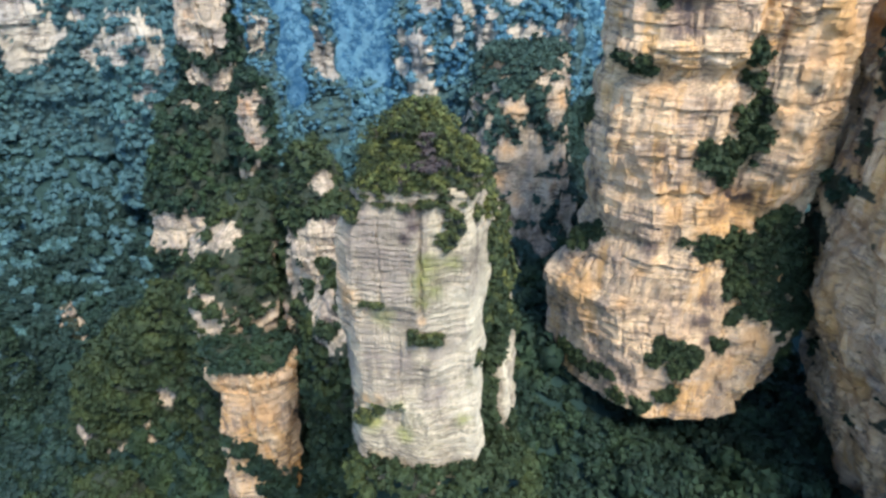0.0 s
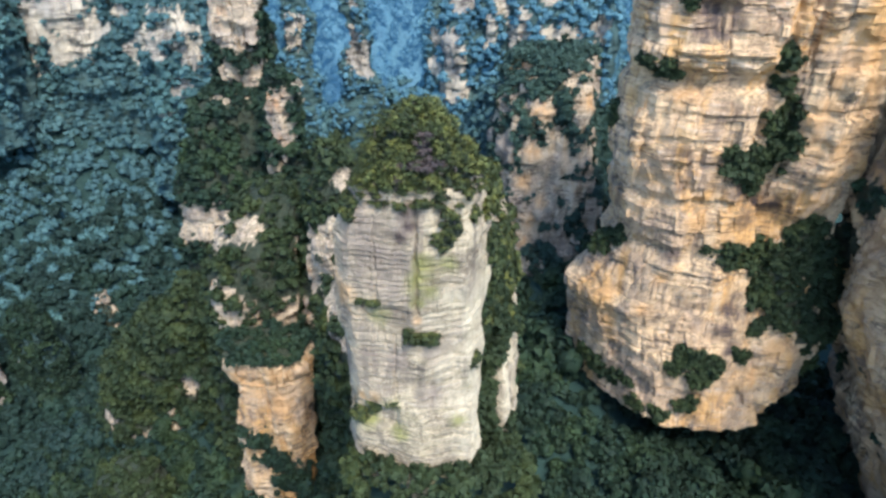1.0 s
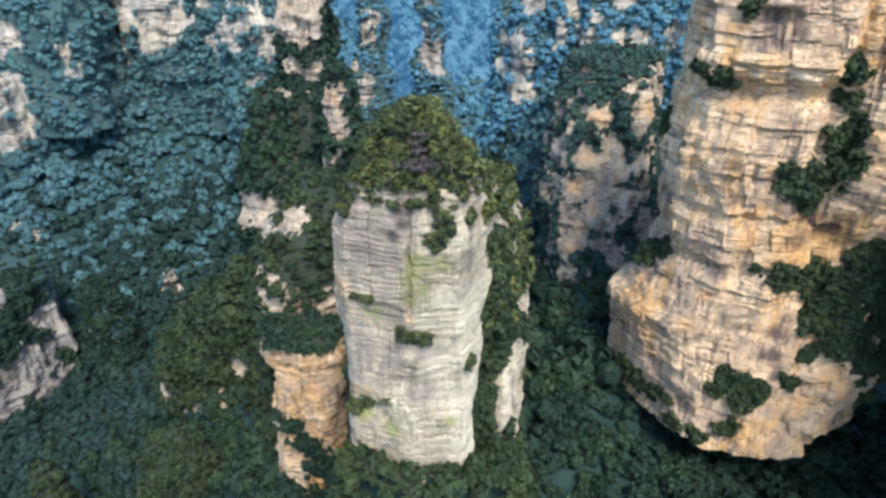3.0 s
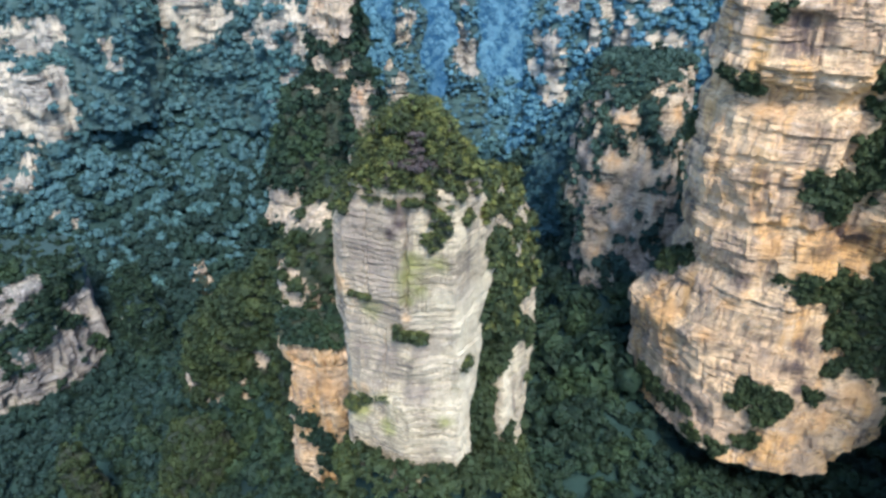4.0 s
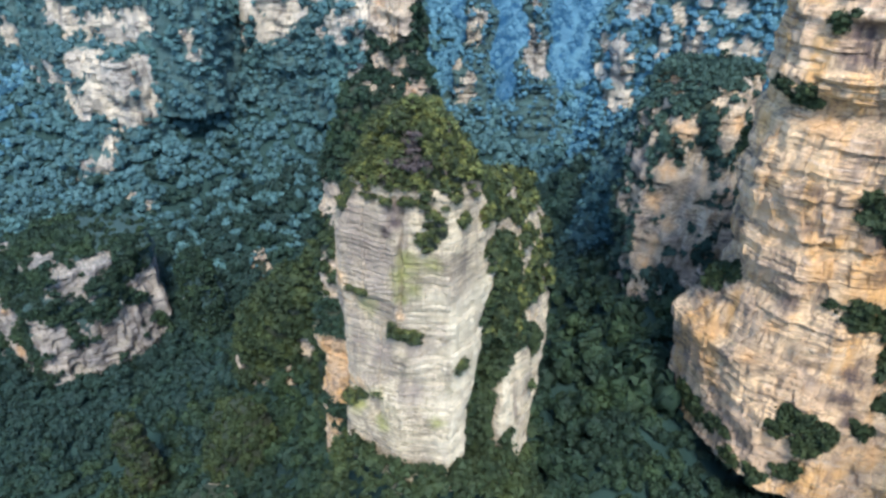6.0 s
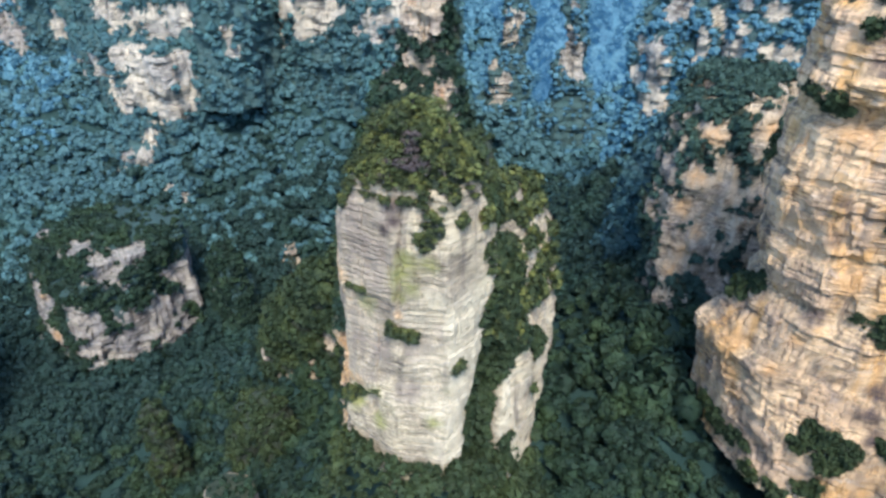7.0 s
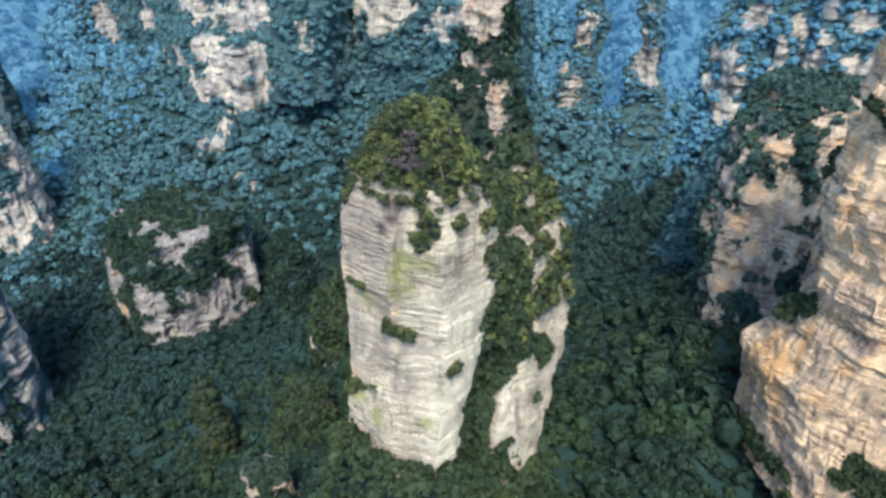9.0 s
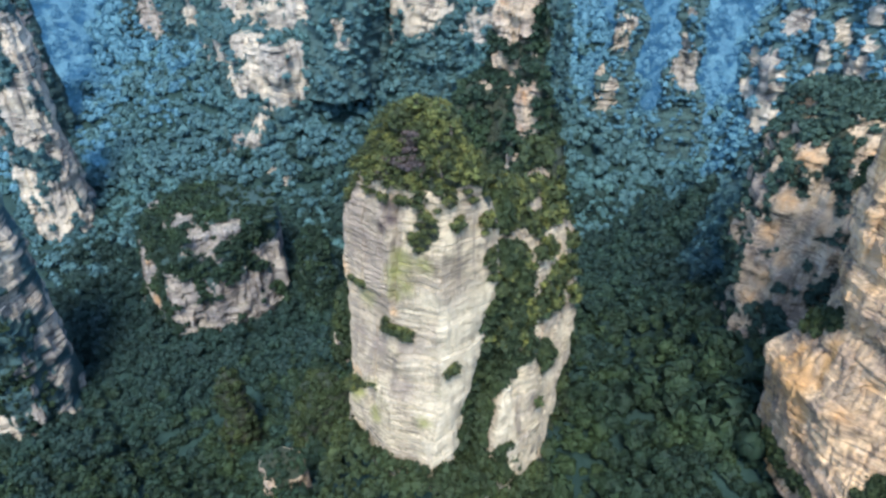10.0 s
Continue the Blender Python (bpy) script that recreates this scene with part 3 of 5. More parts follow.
back_far = crag([
    (110, [(-62, 660), (-20, 622), (50, 606), (130, 590), (150, 720), (-50, 720)]),
    (170, [(-50, 650), (-16, 628), (45, 612), (120, 596), (140, 720), (-40, 720)]),
    (190, [(-48, 648), (-12, 632), (45, 618), (120, 604), (140, 720), (-36, 720)]),
    (245, [(-54, 650), (-22, 634), (45, 622), (120, 606), (140, 720), (-40, 720)]),
    (300, [(-20, 660), (0, 640), (50, 630), (120, 616), (140, 715), (-20, 715)])],
    1.7, 2.6, 3.0, 1.4, 2.2, 10.0, 4.0, 8.0)
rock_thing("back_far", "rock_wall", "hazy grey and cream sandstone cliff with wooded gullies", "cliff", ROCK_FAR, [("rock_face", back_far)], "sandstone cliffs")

tall_spire = crag(deep(round_levels([(150, -142, 402, 36, 28, 0), (225, -142, 404, 30, 24, 0), (262, -141, 410, 17, 15, 5), (300, -141, 411, 16, 15, 5), (345, -140, 412, 13, 13, 5)])),
                  0.8, 1.3, 1.6, 2.4, 1.4, 3.0, 1.0, 9.0)
spire_step = crag(deep(round_levels([(160, -112, 366, 17, 16, 20), (215, -111, 366, 13, 12, 20), (245, -109, 364, 10, 9, 20), (268, -108, 364, 9, 9, 20), (284, -107, 365, 6, 6, 20)])),
                  0.7, 1.1, 1.4, 1.8, 1.2, 3.0, 1.0, 10.0)
spire_skirt = crag(deep(round_levels([(120, -148, 384, 44, 30, 0), (170, -148, 383, 42, 28, 0), (182, -147, 382, 41, 27, 0), (196, -147, 382, 40, 26, 0), (215, -146, 385, 36, 24, 0), (255, -146, 394, 25, 18, 0)])),
                   0.9, 1.4, 1.6, 1.0, 0.8, 8.0, 3.0, 11.0)
rock_thing("spire", "rock_pillar", "tall slender sandstone pillar with shrubs on every ledge", "rock pillar", ROCK_LEFT,
           [("upper_spire", tall_spire), ("side_step", spire_step), ("lower_skirt", spire_skirt)], "sandstone pillars")

fin_high = crag(deep(round_levels([(150, -64, 286, 26, 34, 25), (195, -63, 284, 21, 30, 25), (212, -62, 282, 17, 27, 25), (245, -61, 282, 16, 26, 25), (262, -60, 284, 11, 22, 25), (272, -58, 286, 6, 15, 25)])),
                0.7, 1.2, 1.5, 1.8, 1.3, 3.0, 1.2, 12.0)
fin_low = crag(deep(round_levels([(110, -108, 280, 32, 32, 20), (165, -107, 277, 25, 26, 20), (185, -107, 276, 23, 24, 20), (208, -106, 276, 22, 24, 20), (225, -104, 282, 20, 22, 20), (245, -96, 296, 14, 18, 20)])),
               0.7, 1.2, 1.5, 1.1, 0.9, 4.0, 2.0, 13.0)
fin_link = crag(deep(round_levels([(150, -42, 214, 16, 30, 15), (200, -42, 212, 13, 26, 15), (232, -42, 212, 11, 23, 15), (250, -42, 216, 6, 15, 15)])),
                0.6, 1.0, 1.4, 1.0, 1.0, 3.0, 2.0, 14.0)
rock_thing("fin", "rock_ridge", "broken sandstone ridge with rust streaks and wooded ledges", "rock ridge", ROCK_LEFT,
           [("high_fin", fin_high), ("low_shoulder", fin_low), ("link_slab", fin_link)], "sandstone cliffs")

stub = crag(deep(round_levels([(85, -91, 228, 20, 15, 0), (130, -89, 227, 17, 13, 0), (168, -86, 227, 17, 13, 0), (188, -85, 228, 16, 13, 0), (197, -86, 228, 20, 15, 0), (204, -86, 228, 20, 14, 0)])),
            0.5, 1.0, 1.4, 1.6, 1.2, 2.0, 1.2, 15.0)
rock_thing("stub", "rock_column", "orange-topped sandstone column with a flat shrubby head", "rock pillar", ROCK_WARM, [("rock_face", stub)], "sandstone pillars")

wooded = crag(round_levels([(-30, -205, 342, 60, 42, 10), (40, -203, 340, 50, 36, 10), (100, -196, 336, 42, 29, 10), (132, -180, 334, 27, 22, 10), (156, -168, 332, 10, 10, 10)]),
              1.0, 1.7, 1.8, 1.0, 1.0, 5.0, 4.0, 16.0)
rock_thing("wooded", "wooded_crag", "steep crag wrapped in dark green trees, bare rock below", "rock pillar", ROCK_LEFT, [("rock_face", wooded)], "sandstone pillars")
needle = crag(round_levels([(-40, -338, 482, 18, 16, 0), (10, -337, 480, 12, 10, 0), (30, -336, 479, 8, 7, 0), (42, -335, 479, 4, 4, 0)]), 1.0, 1.4, 1.5, 1, 1, 2.0, 1.5, 17.0)
rock_thing("needle", "rock_needle", "small brown rock needle in the forest", "rock pillar", ROCK_LEFT, [("rock_face", needle)], "sandstone pillars")

block = crag([
    (-70, [(-512, 332), (-488, 290), (-410, 274), (-372, 318), (-366, 388), (-420, 440), (-500, 410)]),
    (-10, [(-506, 330), (-484, 298), (-410, 284), (-377, 326), (-372, 386), (-420, 432), (-494, 405)]),
    (40, [(-502, 330), (-482, 300), (-412, 288), (-380, 328), (-375, 386), (-420, 430), (-490, 400)]),
    (75, [(-498, 332), (-480, 304), (-412, 292), (-382, 330), (-377, 386), (-420, 428), (-488, 398)]),
    (98, [(-490, 335), (-474, 314), (-414, 304), (-384, 340), (-376, 386), (-420, 420), (-480, 392)])],
    1.4, 1.6, 1.8, 1.8, 1.6, 8.0, 2.0, 18.0)
block_side = crag(round_levels([(-60, -352, 412, 26, 24, 0), (20, -352, 410, 20, 18, 0), (58, -352, 408, 14, 13, 0), (74, -352, 408, 7, 7, 0)]), 1.3, 1.8, 1.8, 1, 1, 3.0, 2.0, 19.0)
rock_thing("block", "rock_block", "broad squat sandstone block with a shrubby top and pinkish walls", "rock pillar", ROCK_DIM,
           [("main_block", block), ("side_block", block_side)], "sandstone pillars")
slim = crag(round_levels([(-120, -284, 246, 24, 20, 0), (-30, -281, 242, 16, 14, 0), (30, -279, 239, 12, 11, 0), (62, -278, 238, 6, 6, 0)]), 0.9, 1.3, 1.5, 1, 1, 2.0, 2.0, 20.0)
rock_thing("slim", "rock_needle", "slim needle of rock clothed in trees", "rock pillar", ROCK_LEFT, [("rock_face", slim)], "sandstone pillars")
knob = crag(round_levels([(0, -157, 183, 20, 16, 0), (66, -157, 182, 17, 13, 0), (90, -157, 182, 15, 11, 0), (97, -157, 182, 13, 10, 0)]), 0.6, 1.0, 1.3, 1, 1, 1.5, 1.5, 21.0)
rock_thing("knob", "rock_column", "low tan rock column with a flat top", "rock pillar", ROCK_LEFT, [("rock_face", knob)], "sandstone pillars")
hump = crag(round_levels([(0, -194, 258, 36, 26, 0), (50, -192, 254, 28, 20, 0), (80, -190, 250, 17, 14, 0), (92, -188, 250, 6, 6, 0)]), 1.0, 1.4, 1.5, 1, 1, 3.0, 2.5, 22.0)
rock_thing("hump", "wooded_crag", "rounded crag fully covered in trees", "rock pillar", ROCK_LEFT, [("rock_face", hump)], "sandstone pillars")

left_far = crag(round_levels([(-70, -684, 340, 40, 40, 24), (0, -684, 338, 35, 34, 24), (70, -683, 334, 31, 30, 24), (120, -683, 332, 29, 28, 24), (210, -683, 332, 27, 26, 24), (262, -684, 334, 20, 20, 24)]),
                1.4, 1.8, 2.0, 1.3, 1.3, 6.0, 2.0, 23.0)
left_foot = crag(round_levels([(-70, -708, 366, 30, 26, 24), (30, -708, 364, 22, 20, 24), (90, -707, 362, 15, 14, 24), (125, -706, 360, 7, 7, 24)]), 1.4, 1.8, 2.0, 1.3, 1.3, 4.0, 2.0, 33.0)
rock_thing("left_far", "rock_pillar", "tall pale grey sandstone pillar above the forest", "rock pillar", ROCK_FAR,
           [("rock_face", left_far), ("foot_buttress", left_foot)], "sandstone pillars")
left_back = crag(round_levels([(-40, -876, 444, 44, 40, 24), (100, -874, 438, 33, 30, 24), (160, -873, 435, 28, 26, 24), (215, -873, 435, 24, 22, 24), (270, -874, 436, 16, 16, 24)]),
                 1.8, 2.2, 2.0, 1.3, 1.3, 6.0, 2.0, 34.0)
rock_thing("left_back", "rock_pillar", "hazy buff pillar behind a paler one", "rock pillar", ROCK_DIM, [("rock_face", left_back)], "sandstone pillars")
left_near = crag(round_levels([(-90, -462, 168, 44, 42, 20), (10, -461, 166, 41, 40, 20), (90, -461, 166, 41, 38, 20), (150, -460, 166, 41, 36, 20), (176, -462, 166, 38, 32, 20), (192, -466, 168, 26, 22, 20)]),
                 1.2, 1.6, 1.7, 1.2, 1.2, 5.0, 2.0, 24.0)
rock_thing("left_near", "rock_pillar", "cream sandstone pillar with shrubs in its cracks", "rock pillar", ROCK_FAR, [("rock_face", left_near)], "sandstone pillars")

far_low = crag([(-60, [(-740, 580), (-650, 530), (-560, 532), (-520, 580), (-540, 720), (-740, 720)]),
                (10, [(-725, 585), (-650, 540), (-556, 542), (-526, 585), (-540, 720), (-730, 720)]),
                (60, [(-715, 590), (-645, 552), (-550, 552), (-530, 590), (-545, 720), (-720, 720)]),
                (100, [(-718, 592), (-645, 560), (-543, 556), (-528, 595), (-545, 720), (-720, 720)]),
                (190, [(-722, 594), (-645, 564), (-540, 559), (-526, 597), (-545, 715), (-720, 715)])],
               1.8, 2.8, 2.0, 1.2, 1.1, 12.0, 4.0, 25.0)
far_high = crag([(120, [(-860, 620), (-700, 600), (-500, 590), (-470, 620), (-500, 760), (-860, 760)]),
                 (195, [(-860, 622), (-700, 604), (-502, 594), (-474, 622), (-500, 760), (-860, 760)]),
                 (245, [(-850, 628), (-700, 612), (-500, 602), (-480, 628), (-500, 755), (-850, 755)]),
                 (285, [(-830, 650), (-700, 634), (-520, 624), (-500, 645), (-520, 745), (-830, 745)])],
                2.4, 3.0, 2.2, 1.2, 1.2, 18.0, 5.0, 26.0)
far_toe = crag(round_levels([(-40, -592, 532, 60, 40, 20), (40, -588, 530, 44, 28, 20), (80, -582, 534, 34, 22, 20), (112, -580, 540, 24, 16, 20)]), 1.6, 2.4, 2.0, 1.2, 1.2, 4.0, 3.0, 31.0)
far_toe_side = crag(round_levels([(-40, -512, 524, 40, 30, 0), (40, -514, 520, 26, 18, 0), (66, -514, 522, 14, 10, 0)]), 1.6, 2.0, 2.0, 1.2, 1.2, 3.0, 3.0, 32.0)
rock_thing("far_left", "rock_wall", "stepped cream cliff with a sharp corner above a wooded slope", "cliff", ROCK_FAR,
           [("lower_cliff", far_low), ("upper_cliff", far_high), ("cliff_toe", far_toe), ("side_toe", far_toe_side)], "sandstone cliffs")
far_mid = crag([(90, [(-580, 745), (-470, 690), (-400, 700), (-310, 705), (-285, 760), (-300, 860), (-570, 860)]),
                (150, [(-570, 748), (-468, 694), (-400, 706), (-314, 710), (-290, 760), (-300, 860), (-565, 860)]),
                (235, [(-560, 750), (-466, 698), (-400, 710), (-316, 714), (-294, 762), (-305, 855), (-560, 855)]),
                (290, [(-545, 760), (-460, 712), (-400, 724), (-330, 728), (-310, 768), (-315, 845), (-545, 845)])],
               2.4, 3.2, 2.2, 1.2, 1.2, 20.0, 5.0, 27.0)
far_front = crag(round_levels([(60, -292, 655, 48, 34, 5), (140, -292, 652, 40, 26, 5), (230, -292, 652, 36, 24, 5), (270, -292, 655, 26, 18, 5)]), 1.8, 2.6, 2.0, 1.2, 1.2, 8.0, 4.0, 28.0)
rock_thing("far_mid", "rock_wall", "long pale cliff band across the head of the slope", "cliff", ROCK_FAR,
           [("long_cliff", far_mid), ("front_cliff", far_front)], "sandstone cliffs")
for key, rows, sd in (("far_needle", [(-60, -166, 914, 70, 46, 0), (50, -172, 912, 46, 30, 0), (92, -160, 911, 32, 20, 15), (128, -168, 910, 24, 15, 30), (160, -159, 910, 17, 14, 0), (205, -170, 910, 16, 13, 20), (262, -163, 912, 8, 8, 0)], 29.0),
                      ("far_needle_b", [(-60, -258, 894, 70, 46, 0), (50, -258, 890, 44, 32, 0), (100, -244, 888, 32, 22, 20), (140, -246, 888, 22, 17, 0), (175, -233, 888, 19, 14, 30), (215, -239, 888, 14, 12, 0), (262, -231, 890, 8, 8, 0)], 30.0)):
    rock_thing(key, "rock_needle", "distant slender rock needle in blue shade", "rock pillar", ROCK_FAR,
               [("rock_face", crag(round_levels(rows), 1.8, 3.2, 2.0, 1.2, 1.6, 4.0, 2.5, sd))], "distant needles")
far_side = crag(round_levels([(-40, -868, 640, 80, 50, 30), (100, -866, 636, 62, 38, 30), (170, -864, 632, 52, 30, 30), (225, -866, 636, 40, 24, 30), (262, -868, 640, 20, 14, 30)]), 2.0, 2.6, 2.0, 1.3, 1.3, 6.0, 3.0, 35.0)
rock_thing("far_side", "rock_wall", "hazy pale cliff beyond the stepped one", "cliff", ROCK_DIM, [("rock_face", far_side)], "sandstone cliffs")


# ---- plants ----
def ball(level):
    bm = bmesh.new()
    bmesh.ops.create_icosphere(bm, subdivisions=level, radius=1.0)
    v = np.array([q.co[:] for q in bm.verts])
    f = np.array([[q.index for q in t.verts] for t in bm.faces])
    bm.free()
    return v, f


BALL_1 = ball(1)


def sprays(centres, outward, size, r, flat=0.5):
    """Small leaf sprays: folded rhombs at the centres, turned roughly outward. Triangles."""
    n = len(centres)
    nor = outward + r.normal(size=(n, 3)) * flat
    nor /= np.linalg.norm(nor, axis=1)[:, None] + 1e-9
    side = np.cross(nor, r.normal(size=(n, 3)))
    side /= np.linalg.norm(side, axis=1)[:, None] + 1e-9
    top = np.cross(nor, side)
    s = (size * r.uniform(0.6, 1.3, n))[:, None]
    v = np.stack([centres - side * s, centres - top * s * 0.6 + nor * s * 0.15, centres + side * s, centres + top * s * 0.6 + nor * s * 0.15], 1)
    b = np.arange(n)[:, None] * 4
    f = np.concatenate([b + np.array([[0, 1, 3]]), b + np.array([[1, 2, 3]])])
    return v.reshape(-1, 3), f


def chips(centres, outward, size, r, flat=0.5):
    """The same as single triangles, for plants seen from afar."""
    n = len(centres)
    nor = outward + r.normal(size=(n, 3)) * flat
    nor /= np.linalg.norm(nor, axis=1)[:, None] + 1e-9
    side = np.cross(nor, r.normal(size=(n, 3)))
    side /= np.linalg.norm(side, axis=1)[:, None] + 1e-9
    top = np.cross(nor, side)
    s = (size * r.uniform(0.7, 1.4, n))[:, None]
    v = np.stack([centres - side * s * 0.8 - top * s * 0.5, centres + side * s * 0.8 - top * s * 0.4, centres + top * s], 1)
    return v.reshape(-1, 3), np.arange(n * 3).reshape(-1, 3)


def joined(pieces):
    vs, fs, k = [], [], 0
    for v, f in pieces:
        vs.append(v)
        fs.append(f + k)
        k += len(v)
    return np.concatenate(vs), np.concatenate(fs)


def puff(centre, radius, squash, leaves, size, r):
    """One clump of a crown: leaf sprays in a loose shell, thickest above."""
    d = r.normal(size=(leaves, 3))
    d[:, 2] = np.where(r.random(leaves) < 0.75, np.abs(d[:, 2]), d[:, 2])
    d /= np.linalg.norm(d, axis=1)[:, None]
    c = d * radius * r.uniform(0.45, 1.1, (leaves, 1)) * np.array([1, 1, squash]) + centre
    return sprays(c, d, size, r, 0.35)


def rod(a, b, ra, rb, sides=6):
    a, b = np.array(a, float), np.array(b, float)
    d = (b - a) / np.linalg.norm(b - a)
    s = np.cross(d, (0.3, 0.9, 0.2))
    s /= np.linalg.norm(s)
    t = np.cross(d, s)
    q = np.arange(sides) * math.tau / sides
    rim = np.cos(q)[:, None] * s + np.sin(q)[:, None] * t
    v = np.concatenate([a + rim * ra, b + rim * rb, [b]])
    f = []
    for k in range(sides):
        e = (k + 1) % sides
        f += [(k, e, sides + e), (k, sides + e, sides + k), (sides + k, sides + e, 2 * sides)]
    return v, np.array(f)


def tree_shapes(r, height, spread, puffs, leaves, size, flat=0.6):
    """Trunk with limbs, and a crown of clumps at their ends."""
    bend = r.normal(size=2) * 0.06 * height
    knee, tip = (bend[0], bend[1], height * 0.45), (bend[0] * 1.6, bend[1] * 1.6, height * 0.86)
    wood = [rod((0, 0, -0.8), knee, 0.045 * height, 0.032 * height), rod(knee, tip, 0.032 * height, 0.012 * height)]
    crown = []
    for k in range(puffs):
        a = k * 2.4 + r.uniform(-0.5, 0.5)
        lift = (k + 0.5) / puffs
        reach = spread * (0.95 - 0.7 * lift ** 1.6) * r.uniform(0.6, 1.0)
        e = np.array([knee[0] + math.cos(a) * reach, knee[1] + math.sin(a) * reach, height * (0.42 + 0.5 * lift)])
        if k % 2 == 0:
            wood.append(rod((knee[0], knee[1], height * (0.35 + 0.4 * lift)), e, 0.016 * height, 0.006 * height, 5))
        crown.append(puff(e, spread * r.uniform(0.36, 0.52), flat, leaves, size, r))
    return joined(wood), joined(crown)


def shrub_shapes(r, radius, puffs, leaves, size):
    wood, crown = [], []
    for k in range(puffs):
        a, q = k * 2.4 + r.uniform(-0.4, 0.4), radius * 0.6 * math.sqrt((k + 0.2) / puffs)
        e = np.array([math.cos(a) * q, math.sin(a) * q, radius * r.uniform(0.35, 0.75)])
        wood.append(rod((0, 0, -0.3 * radius), e, 0.05 * radius, 0.025 * radius, 4))
        crown.append(puff(e, radius * r.uniform(0.4, 0.58), 0.75, leaves, size, r))
    return joined(wood), joined(crown)


pr = np.random.default_rng(21)


def masters(kind, name, label, category, group, material, made, **tags):
    """Building each variant once, out of which the rest are copied."""
    out = []
    for wood, crown in made:
        ob = thing(name, label, category, group)
        part("trunk" if kind == "tree" else "stem", mesh_of("wood", *wood, BARK), ob)
        part("crown", mesh_of("crown", *crown, material), ob)
        out.append(ob)
    return out


def pick_on(key, n, test, r, cell=0.0):
    """Up to n places on a rock's skin at which test(points, normals) holds, one to each cell of that size."""
    p, nor = SKINS[key][:2]
    ok = np.flatnonzero(test(p, nor))
    if len(ok) == 0:
        return np.zeros((0, 3)), np.zeros((0, 3))
    ok = r.permutation(ok)
    if cell:
        ok = ok[np.unique(np.floor(p[ok] / cell).astype(int), axis=0, return_index=True)[1]]
        ok = r.permutation(ok)
    i = ok[:n]
    return p[i], nor[i]


def near_any(p, spots):
    hit = np.zeros(len(p), bool)
    if len(spots) == 0:
        return hit
    ragged = 1 + 0.6 * fbm(p / 4.5, 3) + 0.7 * fbm(p / 15.0 + 5, 2)
    for x, y, z, rad in spots:
        hit |= ((p - np.array([x, y, z])) ** 2).sum(1) < (rad * ragged) ** 2
    return hit


def spot_share(key, spots):
    """How far each point of a rock lies inside the spots, 0 to 1, with ragged rims."""
    p = SKINS[key][0]
    ragged = 1 + 0.5 * fbm(p / 3.5, 3)
    share = np.zeros(len(p))
    for x, y, z, rad in spots:
        share = np.maximum(share, np.clip(1.5 * (1 - np.sqrt(((p - np.array([x, y, z])) ** 2).sum(1)) / (1.5 * rad * ragged)), 0, 1))
    return share


def plant(models, places, scale, r, lean=0.0):
    """Copies of the models at the places; the models themselves take the first ones."""
    used = 0
    for k, q in enumerate(places):
        s = r.uniform(*scale)
        m = pose(*q, *(r.normal(size=2) * (4 + lean)), r.uniform(0, 360)) @ Matrix.Diagonal((s, s, s * r.uniform(0.85, 1.15), 1))
        if k < len(models):
            models[k].matrix_basis = m
            continue
        ob = copy_thing(models[k % len(models)], Matrix())
        ob.matrix_basis = m


# stains of the rocks, with some shade put into the same marks
mark_on("main", spot_share("main", [(-13, 106, 333, 6), (-10, 106, 326, 6), (-15, 105, 313, 4), (-14, 107, 338, 4), (-7, 106, 331, 4), (-18, 108, 336, 4), (0, 104, 310, 3), (-2, 102, 300, 3), (-9, 107, 338, 4), (-10, 105, 319, 4), (-16, 106, 330, 5), (-14, 104, 308, 4), (-10, 104, 308, 4)]), "weather_shade")
panel, panel_way = SKINS["main"][:2]
mark_on("main", np.clip(2.2 * (panel_way[:, 0] - 0.3) + 0.8 * fbm(panel / 4.0 + 2, 3), 0, 1) * (panel[:, 0] > 2) * (panel[:, 1] < 121) * np.clip((326 - panel[:, 2]) / 8, 0, 1), "fresh")
mark_on("main", 0.7 * spot_share("main", [(2, 104, 306, 4), (5, 103, 298, 4), (0, 105, 318, 4), (3, 106, 322, 4), (5, 101, 288, 3)]), "fresh")
mark_on("main", np.clip(0.42 + 1.1 * fbm(panel / 5.0, 3), 0, 0.8) * (panel[:, 0] + 0.8 * fbm(panel / 3.0, 2) < -4.6) * (panel[:, 2] > 300) * (panel[:, 1] < 112), "weather_shade")
mark_on("main", spot_share("main", [(-2.6, 105.9, 330, 2.4), (-3.7, 105.4, 326.7, 2.6), (-1.5, 104.8, 324.4, 2), (1.7, 106.3, 330, 2), (-4, 104.7, 321.8, 1.6), (-10, 102.5, 296.8, 1.8), (4.3, 101.8, 293.4, 1.6), (-15, 103, 292.5, 2.4), (-12, 104, 318, 2.4), (-8, 101, 290, 2)]), "moss")
mark_on("main", spot_share("main", [(-18.8, 107.6, 322.4, 2.4), (-13, 103, 299, 1.8), (-16.5, 104, 298, 1.6), (8.6, 121, 321, 1.8), (8.5, 120, 318.5, 1.4), (-4, 104, 318, 1), (13.5, 124, 301, 1.4), (11.9, 122.7, 304.2, 1.2), (18, 132.7, 303.4, 1.8), (18.5, 134.2, 294, 1.6), (-16.7, 104, 297.4, 1.8), (-18.1, 106, 323.3, 1.6)]), "rust")
# Shade of the open gap below the head, put into the colour.
mark_on("main", spot_share("main", [(-5.6, 107, 341, 1.6), (-5.6, 107, 338, 1.2), (-7, 106, 336, 1.4)]), "stain_shade")
